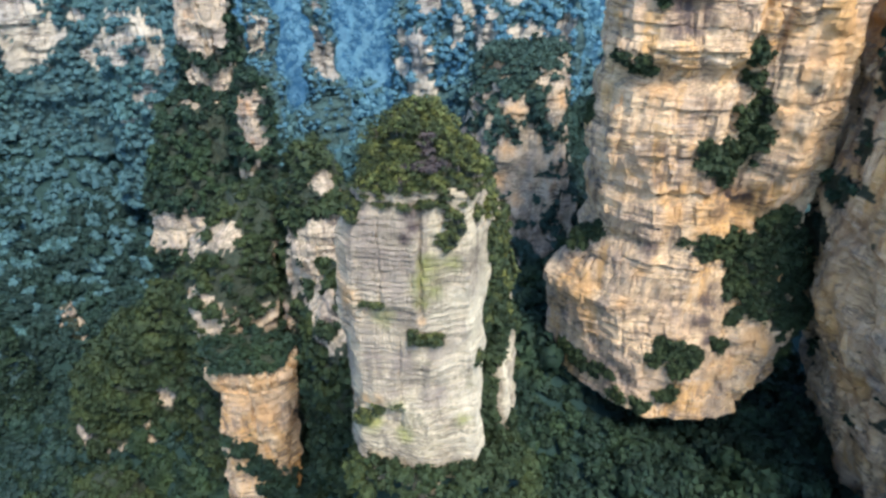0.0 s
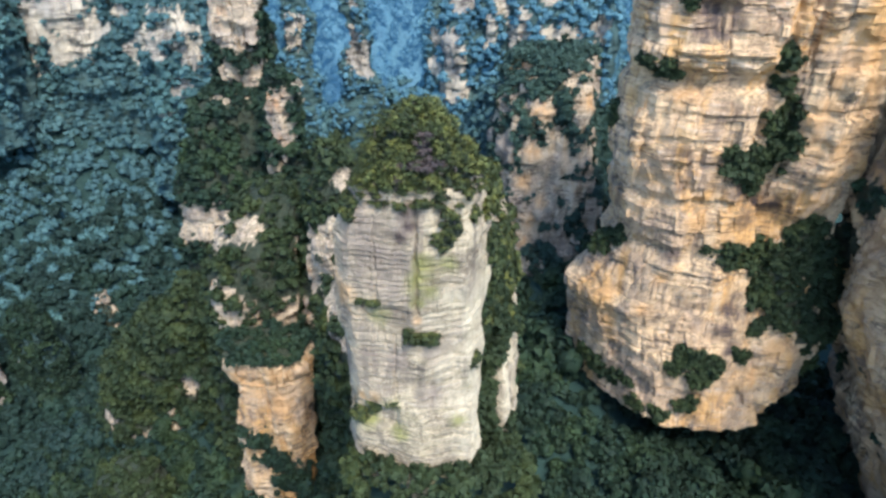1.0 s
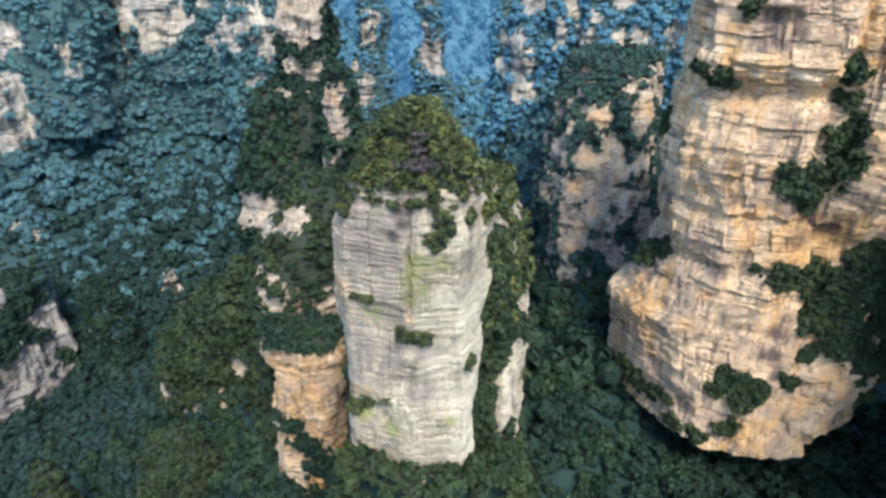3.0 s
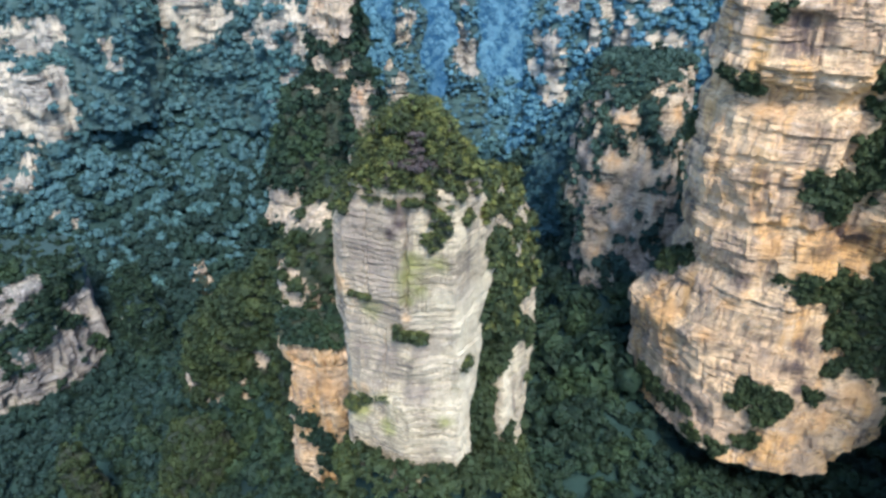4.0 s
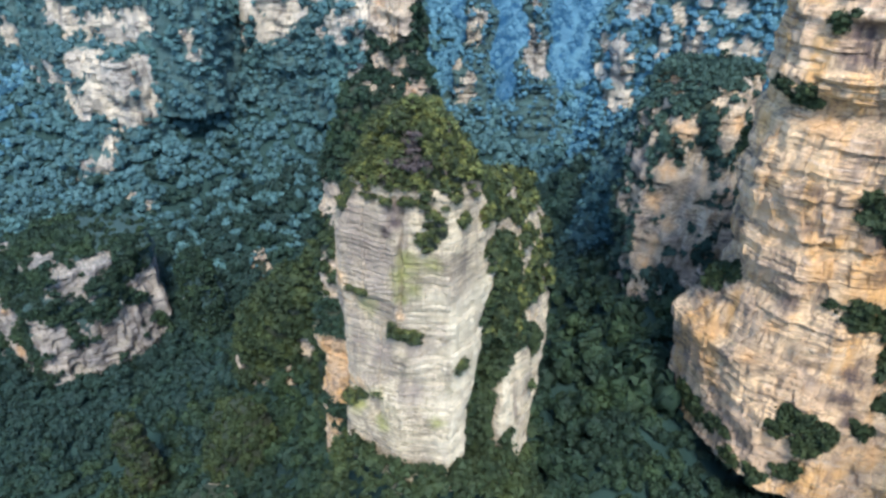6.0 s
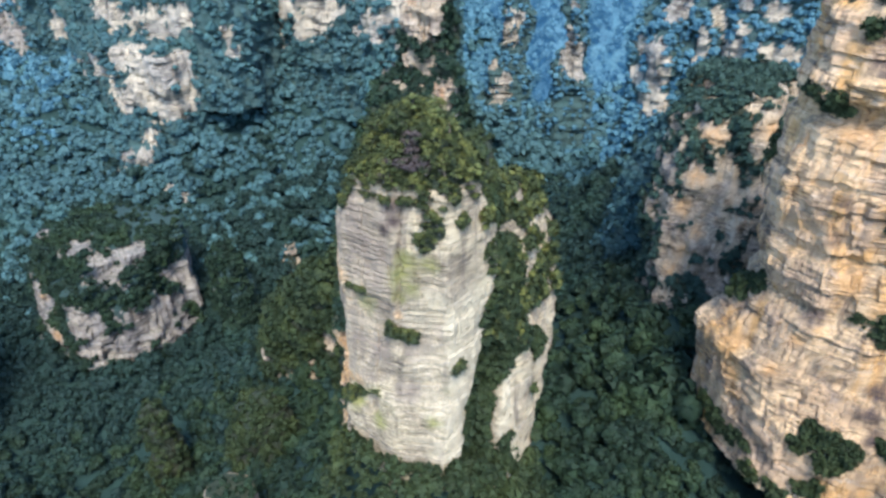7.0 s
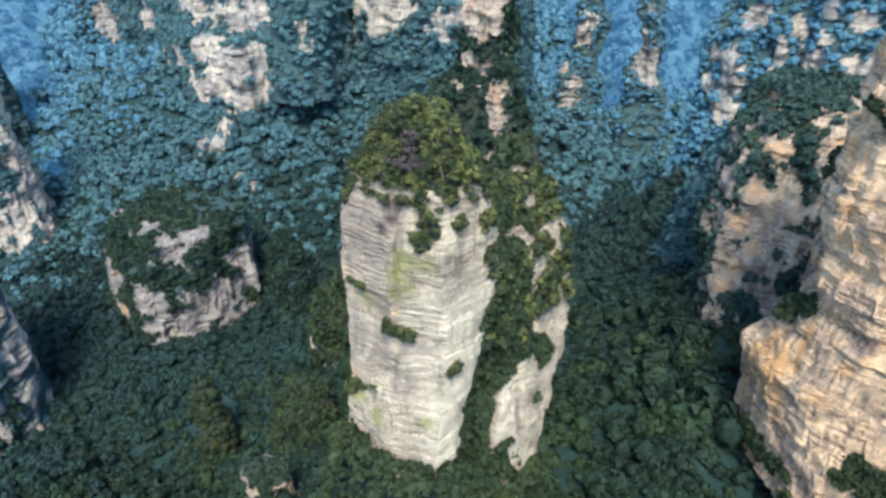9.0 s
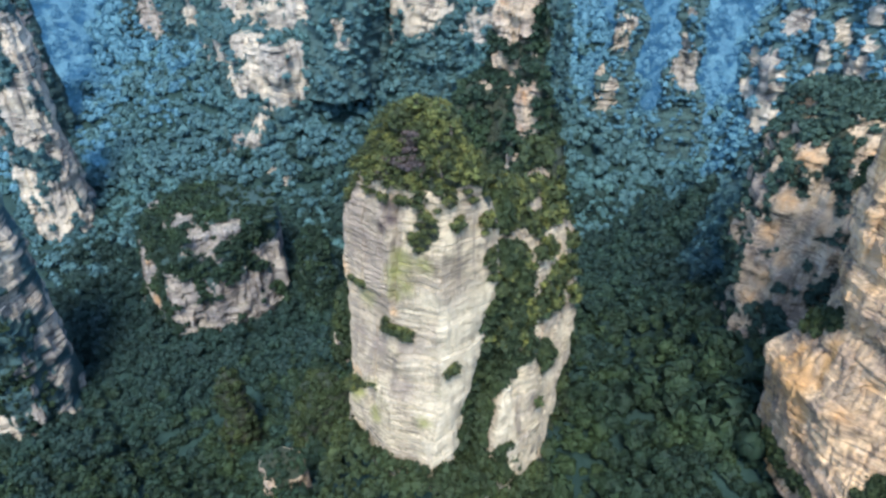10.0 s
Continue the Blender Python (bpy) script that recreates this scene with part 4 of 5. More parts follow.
# Dark stains, with shade painted into the brow recess and the crack.
mark_on("warm", spot_share("warm", [(93, 268, 341, 6), (97, 266, 337, 6), (90, 266, 334, 4), (101, 265, 340, 5), (116, 263, 269, 5), (119, 264, 275, 4), (124, 257, 211, 5), (123, 253, 201, 6), (128, 252, 191, 4), (121, 248, 184, 4), (118, 265, 340, 3), (121, 264, 332, 3), (128, 272, 260, 6), (136, 272, 259, 5)]), "stain_shade")
mark_on("warm", 0.75 * spot_share("warm", [(122, 267, 267, 6), (131, 270, 264, 6), (122, 262, 257, 5), (127, 258, 208, 6), (124, 253, 201, 6), (127, 260, 216, 5), (91, 260, 287, 3), (93, 261, 271, 3.5), (95, 261, 237, 4)]), "stain_shade")
mark_on("warm", spot_share("warm", [(72, 274, 210, 5), (71, 269, 199, 4), (151, 262, 325, 6), (161, 263, 301, 6), (155, 263, 289, 6), (115, 258, 245, 5), (102, 260, 255, 5), (155, 262, 334, 6), (89, 265, 310, 5), (149, 253, 191, 6), (146, 263, 318, 5), (144, 263, 306, 5), (139, 266, 292, 5), (158, 262, 316, 5), (152, 262, 276, 5), (70, 272, 205, 4), (69, 270, 192, 3), (157, 264, 326, 3), (159, 264, 306, 4), (163, 270, 283, 4), (147, 264, 289, 4), (139, 263, 301, 4), (92, 261, 225, 3), (86, 259, 207, 4), (142, 252, 177, 4), (70, 270, 209, 4), (73, 269, 196, 4)]), "rust")
honey = SKINS["warm"][0]
mark_on("warm", np.clip(1.6 * fbm(honey / 9.0 + 6, 3) + 0.25, 0, 0.75) * np.clip((200 - honey[:, 2]) / 40, 0, 1), "weather_shade")
# Shade of the narrow cleft, put into the wall's colour as broad patches.
mark_on("edge", np.clip(0.15 + 1.5 * fbm(SKINS["edge"][0] * (0.05, 0.05, 0.03) + 4, 4), 0, 0.8), "weather_shade")
mark_on("stub", spot_share("stub", [(-88, 214, 190, 7), (-76, 215, 196, 5), (-80, 215, 180, 6), (-96, 216, 194, 6)]), "rust")
mark_on("block", spot_share("block", [(-450, 292, 25, 6), (-458, 296, 62, 4), (-446, 292, 32, 4)]), "rust")
mark_on("back", spot_share("back", [(42, 377, 259, 6), (38, 372, 236, 5), (35, 373, 217, 5), (44, 362, 210, 5), (38, 361, 196, 5), (34, 358, 183, 4), (70, 382, 265, 6)]), "rust")

# trees on the head of the pale pillar, and shrubs on its ledges
head_trees = masters("tree", "cliff_tree", "olive-green broadleaf tree on the head of a rock pillar", "tree", "trees on the pale pillar", LEAF_NEAR,
                     [tree_shapes(pr, 4.6, 2.6, 10, 60, 0.25) for _ in range(6)])
bright_trees = masters("tree", "cliff_tree", "broadleaf tree on a rock pillar, sunlight put into its yellow-green leaf colour", "tree", "trees on the pale pillar", LEAF_TIP,
                       [tree_shapes(pr, 4.6, 2.2, 8, 60, 0.25) for _ in range(4)])
head_pos, _ = pick_on("main", 165, lambda p, n: (p[:, 2] > 344) & (n[:, 2] > 0.2) & (p[:, 1] < 126), pr, 1.5)
# More bright trees at top and left, where painted sunlight falls.
sun_tinted = pr.random(len(head_pos)) < 0.12 + 0.3 * (head_pos[:, 2] > 351) + 0.25 * (head_pos[:, 0] < -9)
plant(head_trees, head_pos[~sun_tinted] - [0, 0, 1.1], (0.55, 1.2), pr)
plant(bright_trees, head_pos[sun_tinted] - [0, 0, 0.9], (0.6, 1.15), pr)
ledge_shrubs = masters("shrub", "ledge_shrub", "bushy green shrub rooted in a cliff ledge", "shrub", "shrubs on the pale pillar", LEAF_NEAR,
                       [shrub_shapes(pr, 1.5, 5, 36, 0.3) for _ in range(5)])
SPOTS = [(-17, 109.5, 339.5, 2.4), (-19, 111, 342, 2.0), (2.7, 108.3, 337, 2.4), (1.2, 107, 334.3, 2.0), (5.5, 112, 337.2, 1.8), (-3.3, 103.6, 313.2, 1.9), (-5.4, 104.2, 313.2, 1.5), (-1.2, 104, 312.4, 1.5),
         (-13.1, 104.3, 320.7, 1.3), (-15.6, 104.8, 320.6, 1.0), (-14.3, 102.5, 294.3, 1.8), (-10, 102.5, 296, 1.1), (-16.4, 103.5, 291.8, 1.3), (6.7, 108.5, 304, 1.2)]
GULLY = [(9, 121, 298, 5), (7.5, 118, 289, 5), (9, 123, 304, 5), (7.6, 114, 281, 4.5), (10.5, 124, 311, 4.5), (10, 127, 324, 3.5), (11, 129, 316, 2.5), (6, 128, 333, 4.5), (4, 128, 338, 4), 
         (12.7, 114, 276, 2.5), (10.5, 112, 276, 4), (17, 132, 296, 2.5), (15.6, 127, 305, 1.6), (16.6, 132.3, 308.9, 1.6), (17.2, 115, 279.4, 1.6), (16.3, 113.4, 275.9, 2), (18.6, 119.5, 281, 1.4), (20.5, 128.2, 286, 1.4), (16.1, 124.6, 299.9, 1.4), (12.2, 123.4, 305.4, 2)]
ledge_pos = [pick_on("main", 7, lambda p, n, s=s: near_any(p, [s]), pr, 0.7)[0] for s in SPOTS]
fringe_pos, _ = pick_on("main", 90, lambda p, n: (p[:, 2] > 340.5) & (p[:, 2] < 350) & (p[:, 1] < 120), pr, 1.2)
ledge_pos = np.concatenate(ledge_pos + [fringe_pos])
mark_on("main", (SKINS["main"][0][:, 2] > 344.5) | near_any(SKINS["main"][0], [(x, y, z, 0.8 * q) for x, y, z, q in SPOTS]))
plant(ledge_shrubs, ledge_pos, (0.7, 1.35), pr)


dry_shrubs = masters("shrub", "dry_shrub", "leafless purple-brown shrub among green trees", "shrub", "dry shrubs on the pale pillar", LEAF_DRY,
                     [shrub_shapes(pr, 1.4, 5, 30, 0.22) for _ in range(3)])
dry_pos, _ = pick_on("main", 16, lambda p, n: near_any(p, [(-4, 110, 349, 3.4), (-2, 110.5, 347, 2.6), (-6, 110, 346, 2.4)]), pr, 0.9)
plant(dry_shrubs, dry_pos + [0, -0.9, 1.5], (0.9, 1.5), pr)


# woods and scrub too many to count
def lump(centre, radius, r):
    """The leafy body of one lobe: an uneven dome, open below."""
    v, f = BALL_1
    f = f[v[f].mean(1)[:, 2] > -0.3]
    used, f = np.unique(f, return_inverse=True)
    v = v[used]
    v = v * (1 + 0.5 * fbm(v * 1.6 + r.uniform(0, 50, 3), 2))[:, None]
    return v * radius + centre, f.reshape(-1, 3)


def wood_template(r, leaves, size, lobes=3, flat=0.7):
    """A crown of unit radius: a few uneven lobes, hidden under many leaf sprays that stand out from them, with gaps between."""
    centres = r.normal(size=(lobes, 3)) * (0.42, 0.42, 0.24)
    centres[0] = (0, 0, 0.2)
    which = r.integers(0, lobes, leaves)
    d = r.normal(size=(leaves, 3))
    d[:, 2] = np.where(r.random(leaves) < 0.85, np.abs(d[:, 2]), d[:, 2])
    d /= np.linalg.norm(d, axis=1)[:, None]
    c = centres[which] + d * r.uniform(0.38, 0.68, (leaves, 1))
    return joined([lump(q, r.uniform(0.36, 0.52), r) for q in centres] + [chips(c, d, size, r, flat)])


WOODS = [wood_template(pr, 110, 0.21, 3, 0.45) for _ in range(12)]
WOODS_FAR = [wood_template(pr, 40, 0.29, 2, 0.4) for _ in range(10)]
WOODS_REMOTE = [wood_template(pr, 28, 0.32, 1, 0.4) for _ in range(8)]
SCRUB = [wood_template(pr, 42, 0.3, 1, 0.55) for _ in range(12)]


def mass(name, label, category, places, radii, templates, material, r, squash=(0.8, 1.2)):
    """Many plants as one object."""
    vs, fs, k = [], [], 0
    which = r.integers(0, len(templates), len(places))
    for t, (v, f) in enumerate(templates):
        i = np.flatnonzero(which == t)
        if len(i) == 0:
            continue
        a = r.uniform(0, math.tau, len(i))
        c, s = np.cos(a)[:, None], np.sin(a)[:, None]
        q = np.stack([c * v[None, :, 0] - s * v[None, :, 1], s * v[None, :, 0] + c * v[None, :, 1], v[None, :, 2] * r.uniform(*squash, (len(i), 1))], 2)
        q = q * radii[i][:, None, None] + places[i][:, None]
        vs.append(q.reshape(-1, 3))
        fs.append((f[None] + (np.arange(len(i)) * len(v))[:, None, None] + k).reshape(-1, 3))
        k += len(i) * len(v)
    return tagged(new(name, mesh_of(name, np.concatenate(vs), np.concatenate(fs), material)), label, category, "", "stuff")


def cover(key, n, test, radius, name, label, material, r, squash=(0.7, 1.1), kinds=None):
    """Shrubs where the test holds, thinning out round the rim of each patch."""
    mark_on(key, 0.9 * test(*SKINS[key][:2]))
    stray = lambda q: q + r.normal(size=q.shape) * 0.28 * radius[1]
    p, nor = pick_on(key, n, lambda q, v: test(stray(q), v) & ((v[:, 1] < 0.3) | (v[:, 2] > 0.6)), r, 0.42 * (radius[0] + radius[1]))
    if len(p):
        size = radius[0] + (radius[1] - radius[0]) * 1.3 * r.random(len(p)) ** 1.8
        mass(name, label, "shrubs", p + nor * 0.25 * radius[0], size * (1.1 + 0.75 * np.clip(fbm(p / (3.2 * radius[1]), 2) + 0.3, 0, 1)), kinds or SCRUB, material, r, squash)


def patchy(scale, cut, seed=0.0, flat=0.4, bare=(), squeeze=1.0, strips=()):
    """Plants where the rock lies back, and in patches of the walls, but not round the bare places and strips (x0, x1, z0, z1)."""
    def test(p, n):
        q = p / scale
        q[:, 2] *= squeeze
        patch = fbm(q + seed, 3)
        off = near_any(p, [(x, y, z, 1.65 * q) for x, y, z, q in bare])
        for x0, x1, z0, z1 in strips:
            w = 14 * patch
            off |= (p[:, 0] > x0 + w) & (p[:, 0] < x1 + w) & (p[:, 2] > z0 + w) & (p[:, 2] < z1 + w)
        return ((n[:, 2] > flat) | (patch > cut)) & ~off
    return test


cover("warm", 300, lambda p, n: (n[:, 2] > 0.6) & (p[:, 2] > 345), (1.2, 2.8), "cliff_scrub", "dark green shrubs along the ledges of the honey pillar", LEAF_MID, pr)
cover("main", 900, lambda p, n: near_any(p, GULLY) & (p[:, 0] + 0.42 * (p[:, 1] - 101) > 11.6), (0.8, 2.2), "gully_thicket", "dark olive thicket in the gully of the pale pillar", LEAF_OLIVE, pr)
cover("main", 700, lambda p, n: (p[:, 1] > 119) & (p[:, 0] > -2) & (p[:, 2] > 306 + 8 * fbm(p / 5.0, 2)) & ((n[:, 0] < 0.6) | (fbm(p / 5.0 + 4, 2) > 0.14)), (0.9, 2.3), "gully_thicket", "olive trees over the rear slab of the pale pillar", LEAF_NEAR, pr)
cover("main", 260, lambda p, n: (p[:, 0] > 8) & (p[:, 1] > 108) & (p[:, 2] < 258 + 9 * fbm(p / 5.0, 2)), (1.2, 2.8), "gully_thicket", "olive trees at the foot of the rear slab", LEAF_OLIVE, pr)
WARM_CLEFT = [(126, 269, 281, 9), (132, 269, 289, 7), (125, 267, 274, 7), (131, 272, 306, 5), (126, 265, 324, 5), (128, 266, 314, 5), (157, 267, 237, 12), (147, 265, 229, 12), (136, 267, 234, 10),
              (173, 269, 219, 13), (154, 262, 211, 11), (140, 265, 216, 8), (174, 268, 238, 10), (165, 270, 228, 10), (128, 268, 298, 5), (114, 263, 281, 6), (132, 270, 299, 6), (126, 268, 314, 5), (124, 262, 327, 4), (120, 259, 238, 6), (145, 264, 217, 9), (160, 268, 243, 9), (165, 262, 196, 8), (176, 268, 190, 9), (172, 266, 172, 6), (140, 257, 201, 4)]
WARM_LEDGES = [(109, 251, 185, 6), (104, 250, 179, 5), (115, 249, 177, 6), (77, 271, 318, 4), (82, 267, 317, 4), (72, 277, 318, 4), (84, 264, 345, 4), (68, 290, 291, 4), (64, 288, 227, 7), (75, 280, 235, 4),
               (108, 257, 242, 3), (75, 275, 157, 5), (87, 262, 161, 4), (66, 282, 163, 3), (129, 255, 189, 3), (70, 276, 162, 3), (80, 268, 157, 4), (90, 255, 151, 4), (100, 249, 149, 4), (135, 254, 186, 4), (66, 295, 223, 4), (112, 247, 158, 4), (121, 248, 184, 4)]
cover("warm", 1000, lambda p, n: near_any(p, WARM_CLEFT), (1.3, 3.4), "cliff_thicket", "dense dark thicket in the cleft of the honey pillar", LEAF_OLIVE, pr)
cover("warm", 700, lambda p, n: near_any(p, WARM_LEDGES), (0.9, 2.6), "cliff_thicket", "dark shrubs on the ledges of the honey pillar", LEAF_OLIVE, pr)
mark_on("edge", 0.7 * np.clip(2.2 * fbm(SKINS["edge"][0] * (0.06, 0.06, 0.025) + 11, 3), 0, 1), "rust")
# The listed thicket spots are added to darken the upper cleft.
cover("edge", 900, lambda p, n: patchy(22, 0.35)(p, n) | near_any(p, [(177, 274, 242, 12), (192, 293, 203, 13), (170, 254, 293, 9), (172, 262, 268, 10), (174, 258, 315, 8), (176, 266, 335, 9), (186, 290, 230, 13), (184, 270, 200, 8)]), (1.4, 3.4), "cliff_scrub", "sparse shrubs on the shaded wall", LEAF_MID, pr)
BARE_BACK = [(42, 377, 259, 5), (28, 382, 250, 4), (38, 372, 236, 5), (51, 373, 230, 6), (52, 377, 246, 4), (12, 408, 231, 3), (35, 373, 217, 5), (44, 362, 210, 5), (34, 358, 183, 4), (52, 367, 213, 6), (38, 362, 201, 4),
             (70, 382, 265, 6), (73, 404, 281, 4), (13, 405, 235, 3), (54, 375, 239, 5), (46, 370, 218, 6), (33, 371, 214, 4), (38, 361, 196, 5), (29, 361, 183, 4), (54, 360, 202, 5), (21, 388, 229, 4)]
cover("back", 2400, patchy(11, 0.12, 3.0, 0.5, BARE_BACK, 0.3), (1.3, 3.4), "cliff_scrub", "green shrubs over the orange buttress", LEAF_HALF, pr)
BARE_BACK_FAR = [(-10, 641, 270, 7), (-27, 629, 230, 8), (-21, 631, 208, 8), (-20, 631, 188, 7), (-39, 646, 234, 5), (12, 625, 251, 5), (14, 627, 239, 4), (38, 621, 239, 9), (44, 621, 231, 6), (23, 633, 264, 5),
                 (64, 627, 276, 6), (40, 622, 279, 5), (-13, 636, 264, 5), (-25, 635, 185, 7), (12, 628, 234, 4), (40, 619, 260, 4), (112, 616, 249, 7), (74, 614, 240, 9), (-41, 646, 205, 6)]
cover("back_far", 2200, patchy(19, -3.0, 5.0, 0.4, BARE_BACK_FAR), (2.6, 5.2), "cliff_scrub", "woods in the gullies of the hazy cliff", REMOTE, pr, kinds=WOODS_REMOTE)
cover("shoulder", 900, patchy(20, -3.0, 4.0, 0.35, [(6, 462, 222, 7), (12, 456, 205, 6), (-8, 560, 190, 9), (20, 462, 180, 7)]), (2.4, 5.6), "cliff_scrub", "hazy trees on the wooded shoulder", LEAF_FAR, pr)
BARE_SPIRE = [(-150, 397, 299, 9), (-136, 397, 299, 10), (-147, 394, 273, 9), (-132, 397, 273, 7), (-153, 397, 315, 10), (-128, 399, 312, 9), (-140, 397, 325, 14), (-107, 355, 270, 6), (-105, 355, 250, 6), (-117, 356, 229, 6),
              (-182, 367, 186, 9), (-166, 357, 188, 9), (-150, 355, 188, 7)]
cover("spire", 3200, patchy(18, -3.0, 6.0, 0.3, BARE_SPIRE), (1.8, 5.0), "cliff_scrub", "dark trees clinging to the slender pillar", LEAF_MID, pr)
BARE_FIN = [(-104, 251, 195, 8), (-87, 259, 195, 7), (-112, 252, 195, 6), (-79, 284, 226, 6), (-62, 257, 240, 8), (-53, 257, 240, 8), (-71, 265, 217, 6), (-52, 220, 240, 7), (-43, 204, 246, 6), (-52, 268, 268, 4), (-119, 280, 232, 7),
            (-108, 274, 236, 6), (-55, 258, 218, 9), (-44, 192, 228, 8), (-118, 256, 208, 6), (-41, 263, 229, 5), (-42, 272, 208, 5), (-47, 263, 244, 3)]
cover("fin", 2600, patchy(17, -3.0, 7.0, 0.3, BARE_FIN), (1.5, 4.4), "cliff_scrub", "olive shrubs along the broken ridge", LEAF_OLIVE, pr)
cover("fin", 900, lambda p, n: (p[:, 1] < 250) & (p[:, 2] < 234 + 10 * fbm(p / 8.0, 2)), (1.5, 4.0), "cliff_scrub", "olive trees on the foot of the ridge", LEAF_OLIVE, pr)
cover("stub", 320, lambda p, n: (n[:, 2] > 0.5) | near_any(p, [(-93, 214, 158, 8), (-86, 213, 142, 9), (-80, 214, 128, 9)]), (1.0, 2.8), "cliff_scrub", "shrubs on the head of the orange column", LEAF_MID, pr)
cover("wooded", 1700, patchy(30, -0.9, 9.0, 0.2, [(-206, 306, 40, 14), (-192, 304, 60, 10), (-235, 315, 60, 8), (-177, 314, 98, 6)]), (2.4, 5.6), "cliff_scrub", "dark trees wrapping the steep crag", LEAF_OLIVE, pr)
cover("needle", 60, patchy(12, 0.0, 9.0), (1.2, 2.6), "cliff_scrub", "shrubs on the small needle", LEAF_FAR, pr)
BARE_BLOCK = [(-487, 331, 99, 7.2), (-431, 323, 103, 8.7), (-404, 321, 87, 10.2), (-458, 297, 63, 10.2), (-470, 296, 60, 10.2), (-410, 291, 52, 10.2), (-450, 292, 25, 10.2), (-467, 292, -27, 10.2), (-410, 290, -12, 11.6), (-383, 329, 28, 15.9), (-378, 347, 33, 13),
              (-385, 317, 5, 14.5), (-373, 381, 33, 8.7), (-393, 402, 58, 8.7), (-389, 342, 100, 7.2), (-373, 357, 9, 11.6), (-373, 369, -17, 10.2), (-394, 306, -17, 10.2), (-478, 296, 40, 11.6), (-470, 292, 5, 11.6), (-400, 292, 20, 11.6), (-378, 372, 60, 10.2)]
on_block = patchy(14, -3.0, 10.0, 0.45, BARE_BLOCK, 0.35)
cover("block", 2600, lambda p, n: on_block(p, n) & (p[:, 2] > -40), (2.0, 4.6), "cliff_scrub", "shrubs and trees on the squat block", LEAF_MID, pr)
cover("slim", 600, patchy(12, -0.8, 11.0), (1.4, 3.4), "cliff_scrub", "trees clothing the slim needle", LEAF_OLIVE, pr)
cover("knob", 130, patchy(12, 0.25, 12.0, 0.5), (1.3, 2.6), "cliff_scrub", "shrubs on the low column", LEAF_MID, pr)
cover("hump", 600, patchy(12, -0.9, 12.0), (1.8, 3.8), "cliff_scrub", "trees covering the rounded crag", LEAF_OLIVE, pr)
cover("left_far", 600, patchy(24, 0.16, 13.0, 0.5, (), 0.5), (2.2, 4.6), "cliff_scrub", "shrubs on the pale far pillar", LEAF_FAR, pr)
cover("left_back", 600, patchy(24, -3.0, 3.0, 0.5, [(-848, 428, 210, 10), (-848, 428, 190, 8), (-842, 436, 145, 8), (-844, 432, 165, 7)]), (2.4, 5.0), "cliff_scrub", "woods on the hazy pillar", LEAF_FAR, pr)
BARE_LEFT = [(-423, 183, 158, 7), (-423, 176, 133, 7), (-423, 169, 107, 7), (-430, 191, 56, 6), (-425, 186, 26, 7), (-421, 177, -9, 6), (-424, 165, 150, 8), (-424, 188, 100, 6)]
cover("left_near", 1100, lambda p, n: patchy(18, -0.1, 14.0, 0.4, BARE_LEFT, 0.4)(p, n) | (p[:, 2] < -25 + 40 * fbm(p / 20, 2)), (1.6, 4.0), "cliff_scrub", "shrubs in the cracks of the cream pillar", LEAF_MID, pr)
BARE_BAND = [(-745, 596, 141, 10), (-655, 575, 163, 11), (-595, 563, 185, 10), (-610, 558, 130, 11), (-570, 556, 160, 12), (-572, 558, 138, 11), (-560, 557, 120, 8), (-610, 600, 213, 10), (-555, 600, 219, 10)]
BARE_FAR = [(-791, 607, 135, 8), (-535, 601, 222, 10), (-578, 595, 216, 11), (-644, 600, 210, 12), (-753, 616, 191, 12), (-700, 586, 148, 11), (-610, 563, 178, 10), (-579, 565, 192, 8), (-569, 602, 197, 9),
            (-625, 559, 139, 10), (-589, 555, 147, 12), (-546, 556, 171, 11), (-550, 561, 131, 9), (-558, 540, 100, 7), (-554, 518, 79, 8), (-599, 504, 58, 8), (-607, 496, 24, 8), (-500, 506, 45, 7), (-523, 506, 51, 7),
            (-667, 613, 221, 12), (-679, 575, 105, 9), (-486, 613, 209, 5), (-481, 611, 187, 5), (-574, 509, 83, 7)]
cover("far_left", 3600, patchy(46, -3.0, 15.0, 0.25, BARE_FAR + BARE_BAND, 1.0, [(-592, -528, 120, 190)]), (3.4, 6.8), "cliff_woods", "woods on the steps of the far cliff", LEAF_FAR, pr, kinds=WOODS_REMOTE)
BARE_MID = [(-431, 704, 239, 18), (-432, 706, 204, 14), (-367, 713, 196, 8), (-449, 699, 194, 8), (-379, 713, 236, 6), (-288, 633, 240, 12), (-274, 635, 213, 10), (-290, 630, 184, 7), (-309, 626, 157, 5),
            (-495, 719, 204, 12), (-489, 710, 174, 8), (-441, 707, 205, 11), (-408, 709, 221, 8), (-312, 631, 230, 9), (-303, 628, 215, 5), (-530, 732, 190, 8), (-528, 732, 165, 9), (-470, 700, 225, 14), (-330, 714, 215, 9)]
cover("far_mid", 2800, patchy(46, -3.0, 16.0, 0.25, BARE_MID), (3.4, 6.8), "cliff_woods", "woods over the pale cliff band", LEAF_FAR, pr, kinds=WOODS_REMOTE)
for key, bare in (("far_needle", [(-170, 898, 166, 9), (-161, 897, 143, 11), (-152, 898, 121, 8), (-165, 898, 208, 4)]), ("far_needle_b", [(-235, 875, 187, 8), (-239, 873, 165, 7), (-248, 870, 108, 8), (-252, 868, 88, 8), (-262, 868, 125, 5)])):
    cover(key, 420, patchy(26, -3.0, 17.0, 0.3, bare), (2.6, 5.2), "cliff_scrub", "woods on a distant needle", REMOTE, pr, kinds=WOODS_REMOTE)
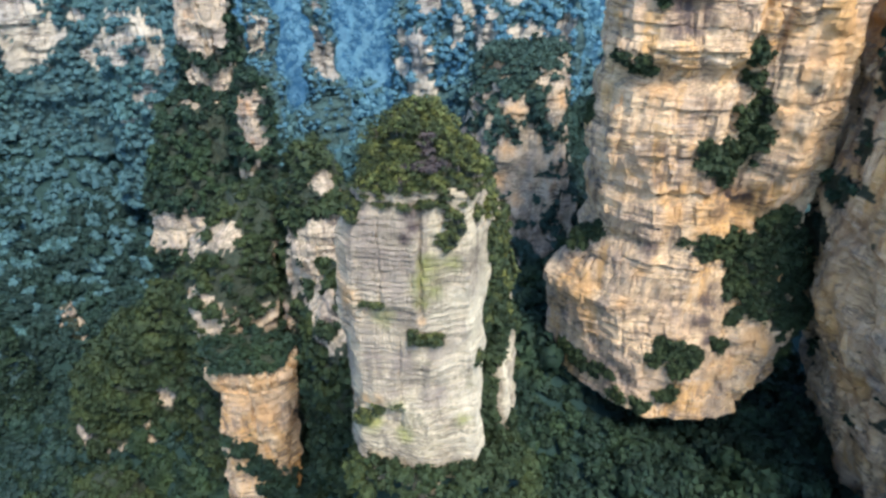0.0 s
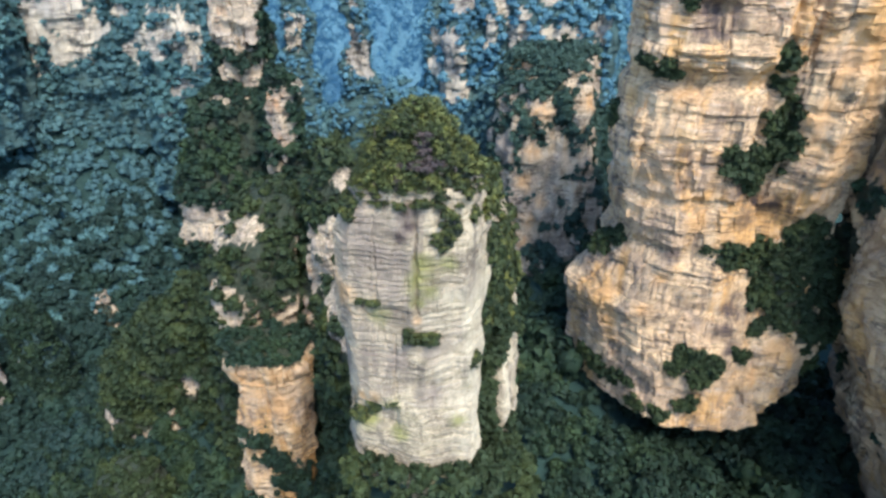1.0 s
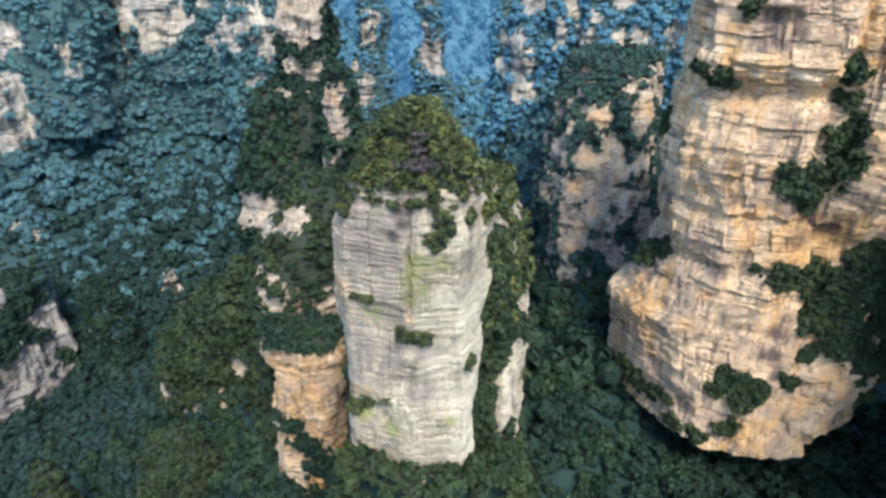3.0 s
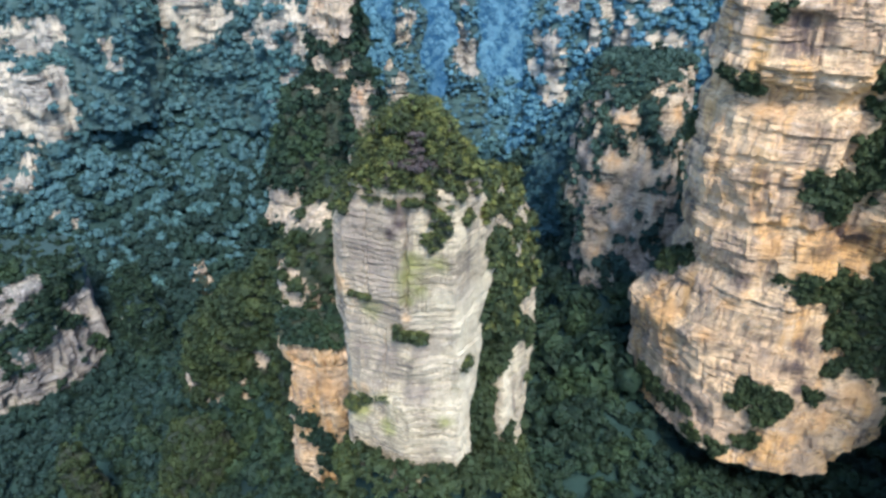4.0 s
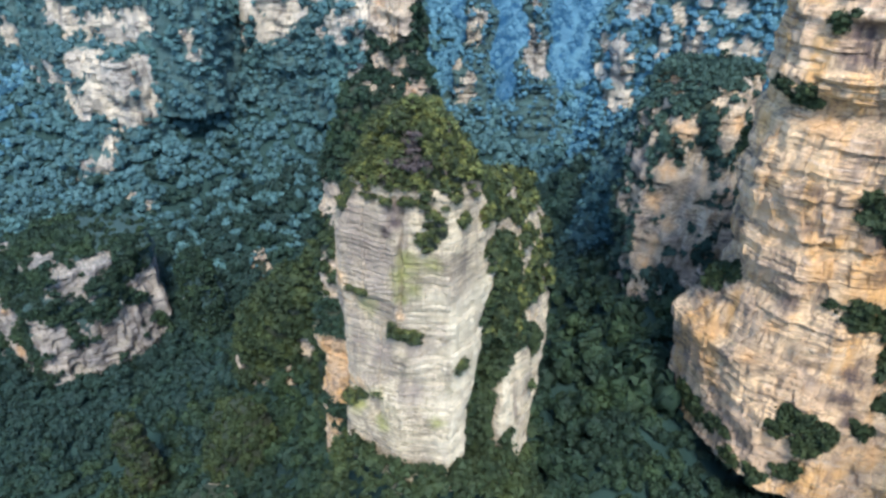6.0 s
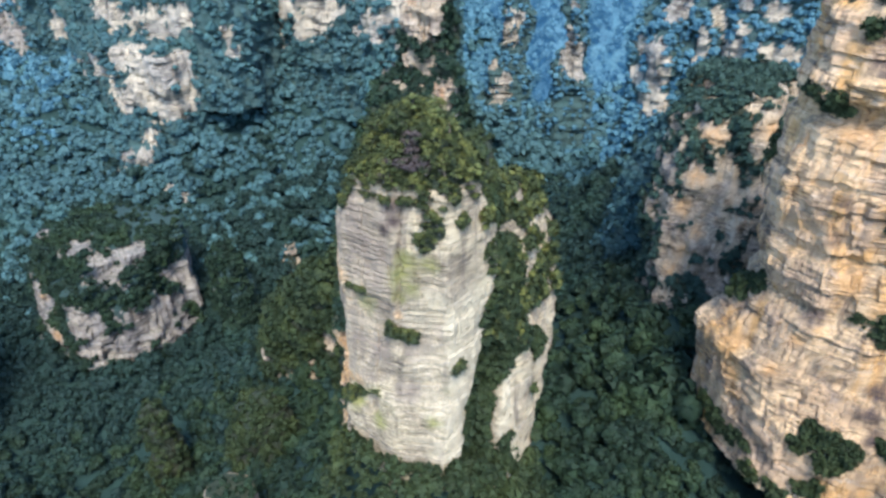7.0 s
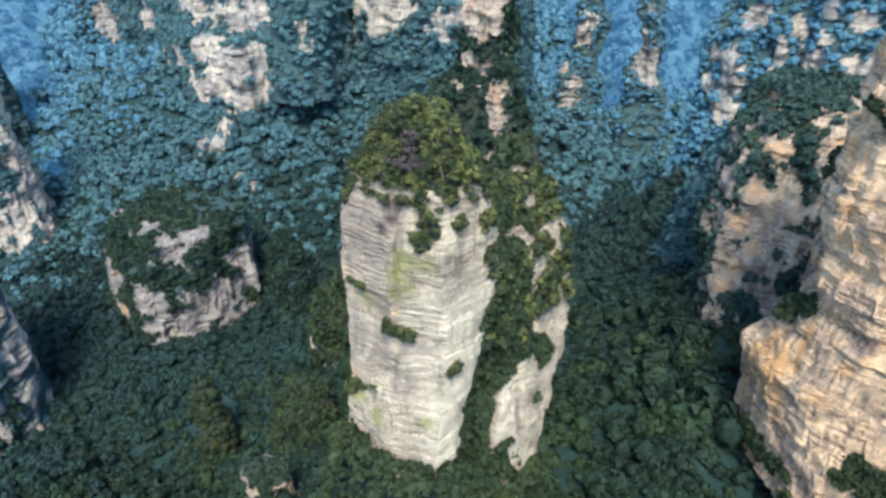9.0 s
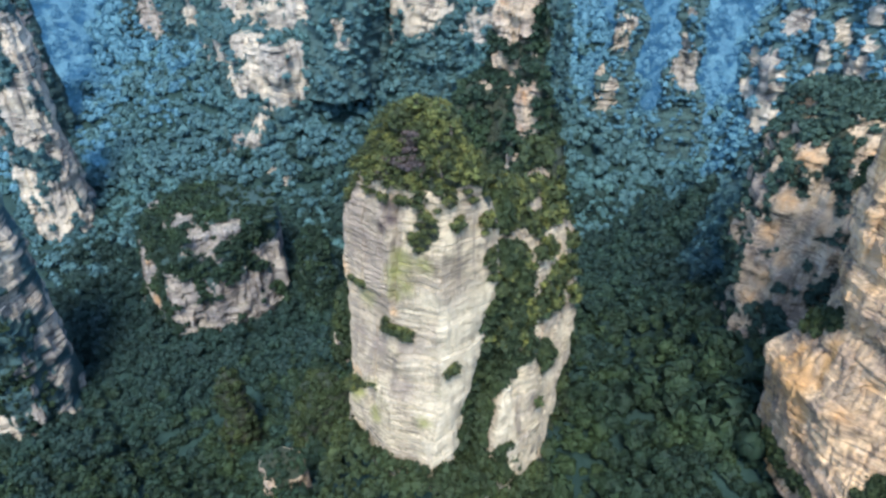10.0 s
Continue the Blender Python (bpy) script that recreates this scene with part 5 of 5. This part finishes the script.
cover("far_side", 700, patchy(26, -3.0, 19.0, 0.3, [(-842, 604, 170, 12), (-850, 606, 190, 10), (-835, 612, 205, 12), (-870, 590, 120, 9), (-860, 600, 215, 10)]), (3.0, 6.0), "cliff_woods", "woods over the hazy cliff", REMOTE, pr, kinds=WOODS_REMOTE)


# single trees that stand out from the cliffs
gorge_trees = masters("tree", "gorge_tree", "dark green broadleaf tree leaning from a rocky ledge", "tree", "trees on the ledges", LEAF_MID,
                      [tree_shapes(pr, 8.5, 4.0, 8, 30, 0.65, 0.7) for _ in range(6)])
stand = []
for key, count, bare in (("spire", 80, BARE_SPIRE), ("fin", 60, BARE_FIN), ("wooded", 50, []), ("back", 12, BARE_BACK), ("block", 25, BARE_BLOCK), ("hump", 15, []), ("slim", 12, []), ("knob", 2, [])):
    spot, out_way = pick_on(key, count, lambda p, n: (n[:, 1] < 0.4) & (n[:, 2] > -0.3) & ~near_any(p, [(x, y, z, 1.3 * q) for x, y, z, q in bare]), pr, 4.5)
    stand.append(spot - [0, 0, 1.5])
plant(gorge_trees, np.concatenate(stand), (0.55, 1.15), pr, 4.0)


def wood_places(x0, x1, y0, y1, gap, radius, r):
    xs, ys = np.arange(x0, x1, gap), np.arange(y0, y1, gap)
    gx, gy = np.meshgrid(xs, ys)
    x = gx.ravel() + r.uniform(-0.5, 0.5, gx.size) * gap
    y = gy.ravel() + r.uniform(-0.5, 0.5, gx.size) * gap
    z = ground_height(x, y)
    rad = (radius[0] + (radius[1] - radius[0]) * r.random(len(x)) ** 1.7) * (1 + 0.5 * fbm(np.stack([x, y, z], 1) / 60, 2))
    return np.stack([x, y, z + rad * r.uniform(0.4, 0.8, len(x))], 1), rad


at, rad = wood_places(-44, 44, 66, 150, 2.3, (1.7, 3.6), pr)
mass("forest", "olive trees on the saddle below the pale pillar", "forest", at, rad, SCRUB, LEAF_OLIVE, pr)
near = [wood_places(-300, 240, 120, 420, 8.0, (2.8, 8.2), pr), wood_places(-640, -300, 40, 500, 8.6, (3.6, 7.4), pr)]
far = [wood_places(-300, 160, 420, 760, 8.8, (3.8, 7.4), pr), wood_places(-900, -300, 500, 760, 9.4, (4.0, 8.0), pr), wood_places(-1150, -640, 40, 500, 10.5, (4.6, 8.6), pr), wood_places(-1500, -900, 100, 900, 16, (8, 13), pr),
       wood_places(-1000, 260, 760, 1150, 14.0, (7.0, 12.0), pr)]
at, rad = (np.concatenate(q) for q in zip(*near, *far))
# none where crags hide the slope all along the flight
bearing, reach = np.degrees(np.arctan2(at[:, 0] - 66, at[:, 1] - 18)), np.hypot(at[:, 0] - 66, at[:, 1] - 18)
keep = (np.abs(at[:, :2] - (-1, 108)).max(1) > 36) & (bearing > np.where(reach > 600, -70, -84)) & ~((np.degrees(np.arctan2(at[:, 0], at[:, 1])) > 16) & (at[:, 1] > 335))
at, rad = at[keep], rad[keep]
# green woods near by give way to leaves tinted for haze up the valley, mingling
haze_line = np.hypot(at[:, 0] - 30, at[:, 1]) + 70 * fbm(at / 80, 2)
blue = pr.random(len(at)) < np.clip((haze_line - 600) / 220, 0, 1)
remote = pr.random(len(at)) < np.clip((haze_line - 860) / 260, 0, 1)
teal = ~blue & (pr.random(len(at)) < np.clip((haze_line - 330) / 170, 0, 1))
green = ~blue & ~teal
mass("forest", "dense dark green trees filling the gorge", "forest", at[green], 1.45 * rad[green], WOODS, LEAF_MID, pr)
mass("forest", "trees where the gorge widens, tinted teal for haze", "forest", at[teal], 1.5 * rad[teal], WOODS, LEAF_MIST, pr)
mass("forest", "forest covering the valley and far slopes, tinted blue-green for haze", "forest", at[blue & ~remote], 1.45 * rad[blue & ~remote], WOODS_FAR, LEAF_FAR, pr)
dv = distant_slopes()[0]
az = np.degrees(np.arctan2(dv[:, 0], dv[:, 1]))
dv = dv[(az > -66) & (az < 24) & (dv[:, 2] > 60)]
dv = dv[pr.integers(0, len(dv), 5200)] + pr.normal(size=(5200, 3)) * (10, 10, 5)
dr = pr.uniform(8, 17, len(dv))
mass("forest", "woods at the head of the valley, haze put into leaf colour and glow", "forest", at[remote], 1.6 * rad[remote], WOODS_FAR, REMOTE, pr)
mass("distant_woods", "woods on the distant ranges, tinted and glowing blue for haze", "forest", dv, dr, WOODS_REMOTE, BACK, pr)
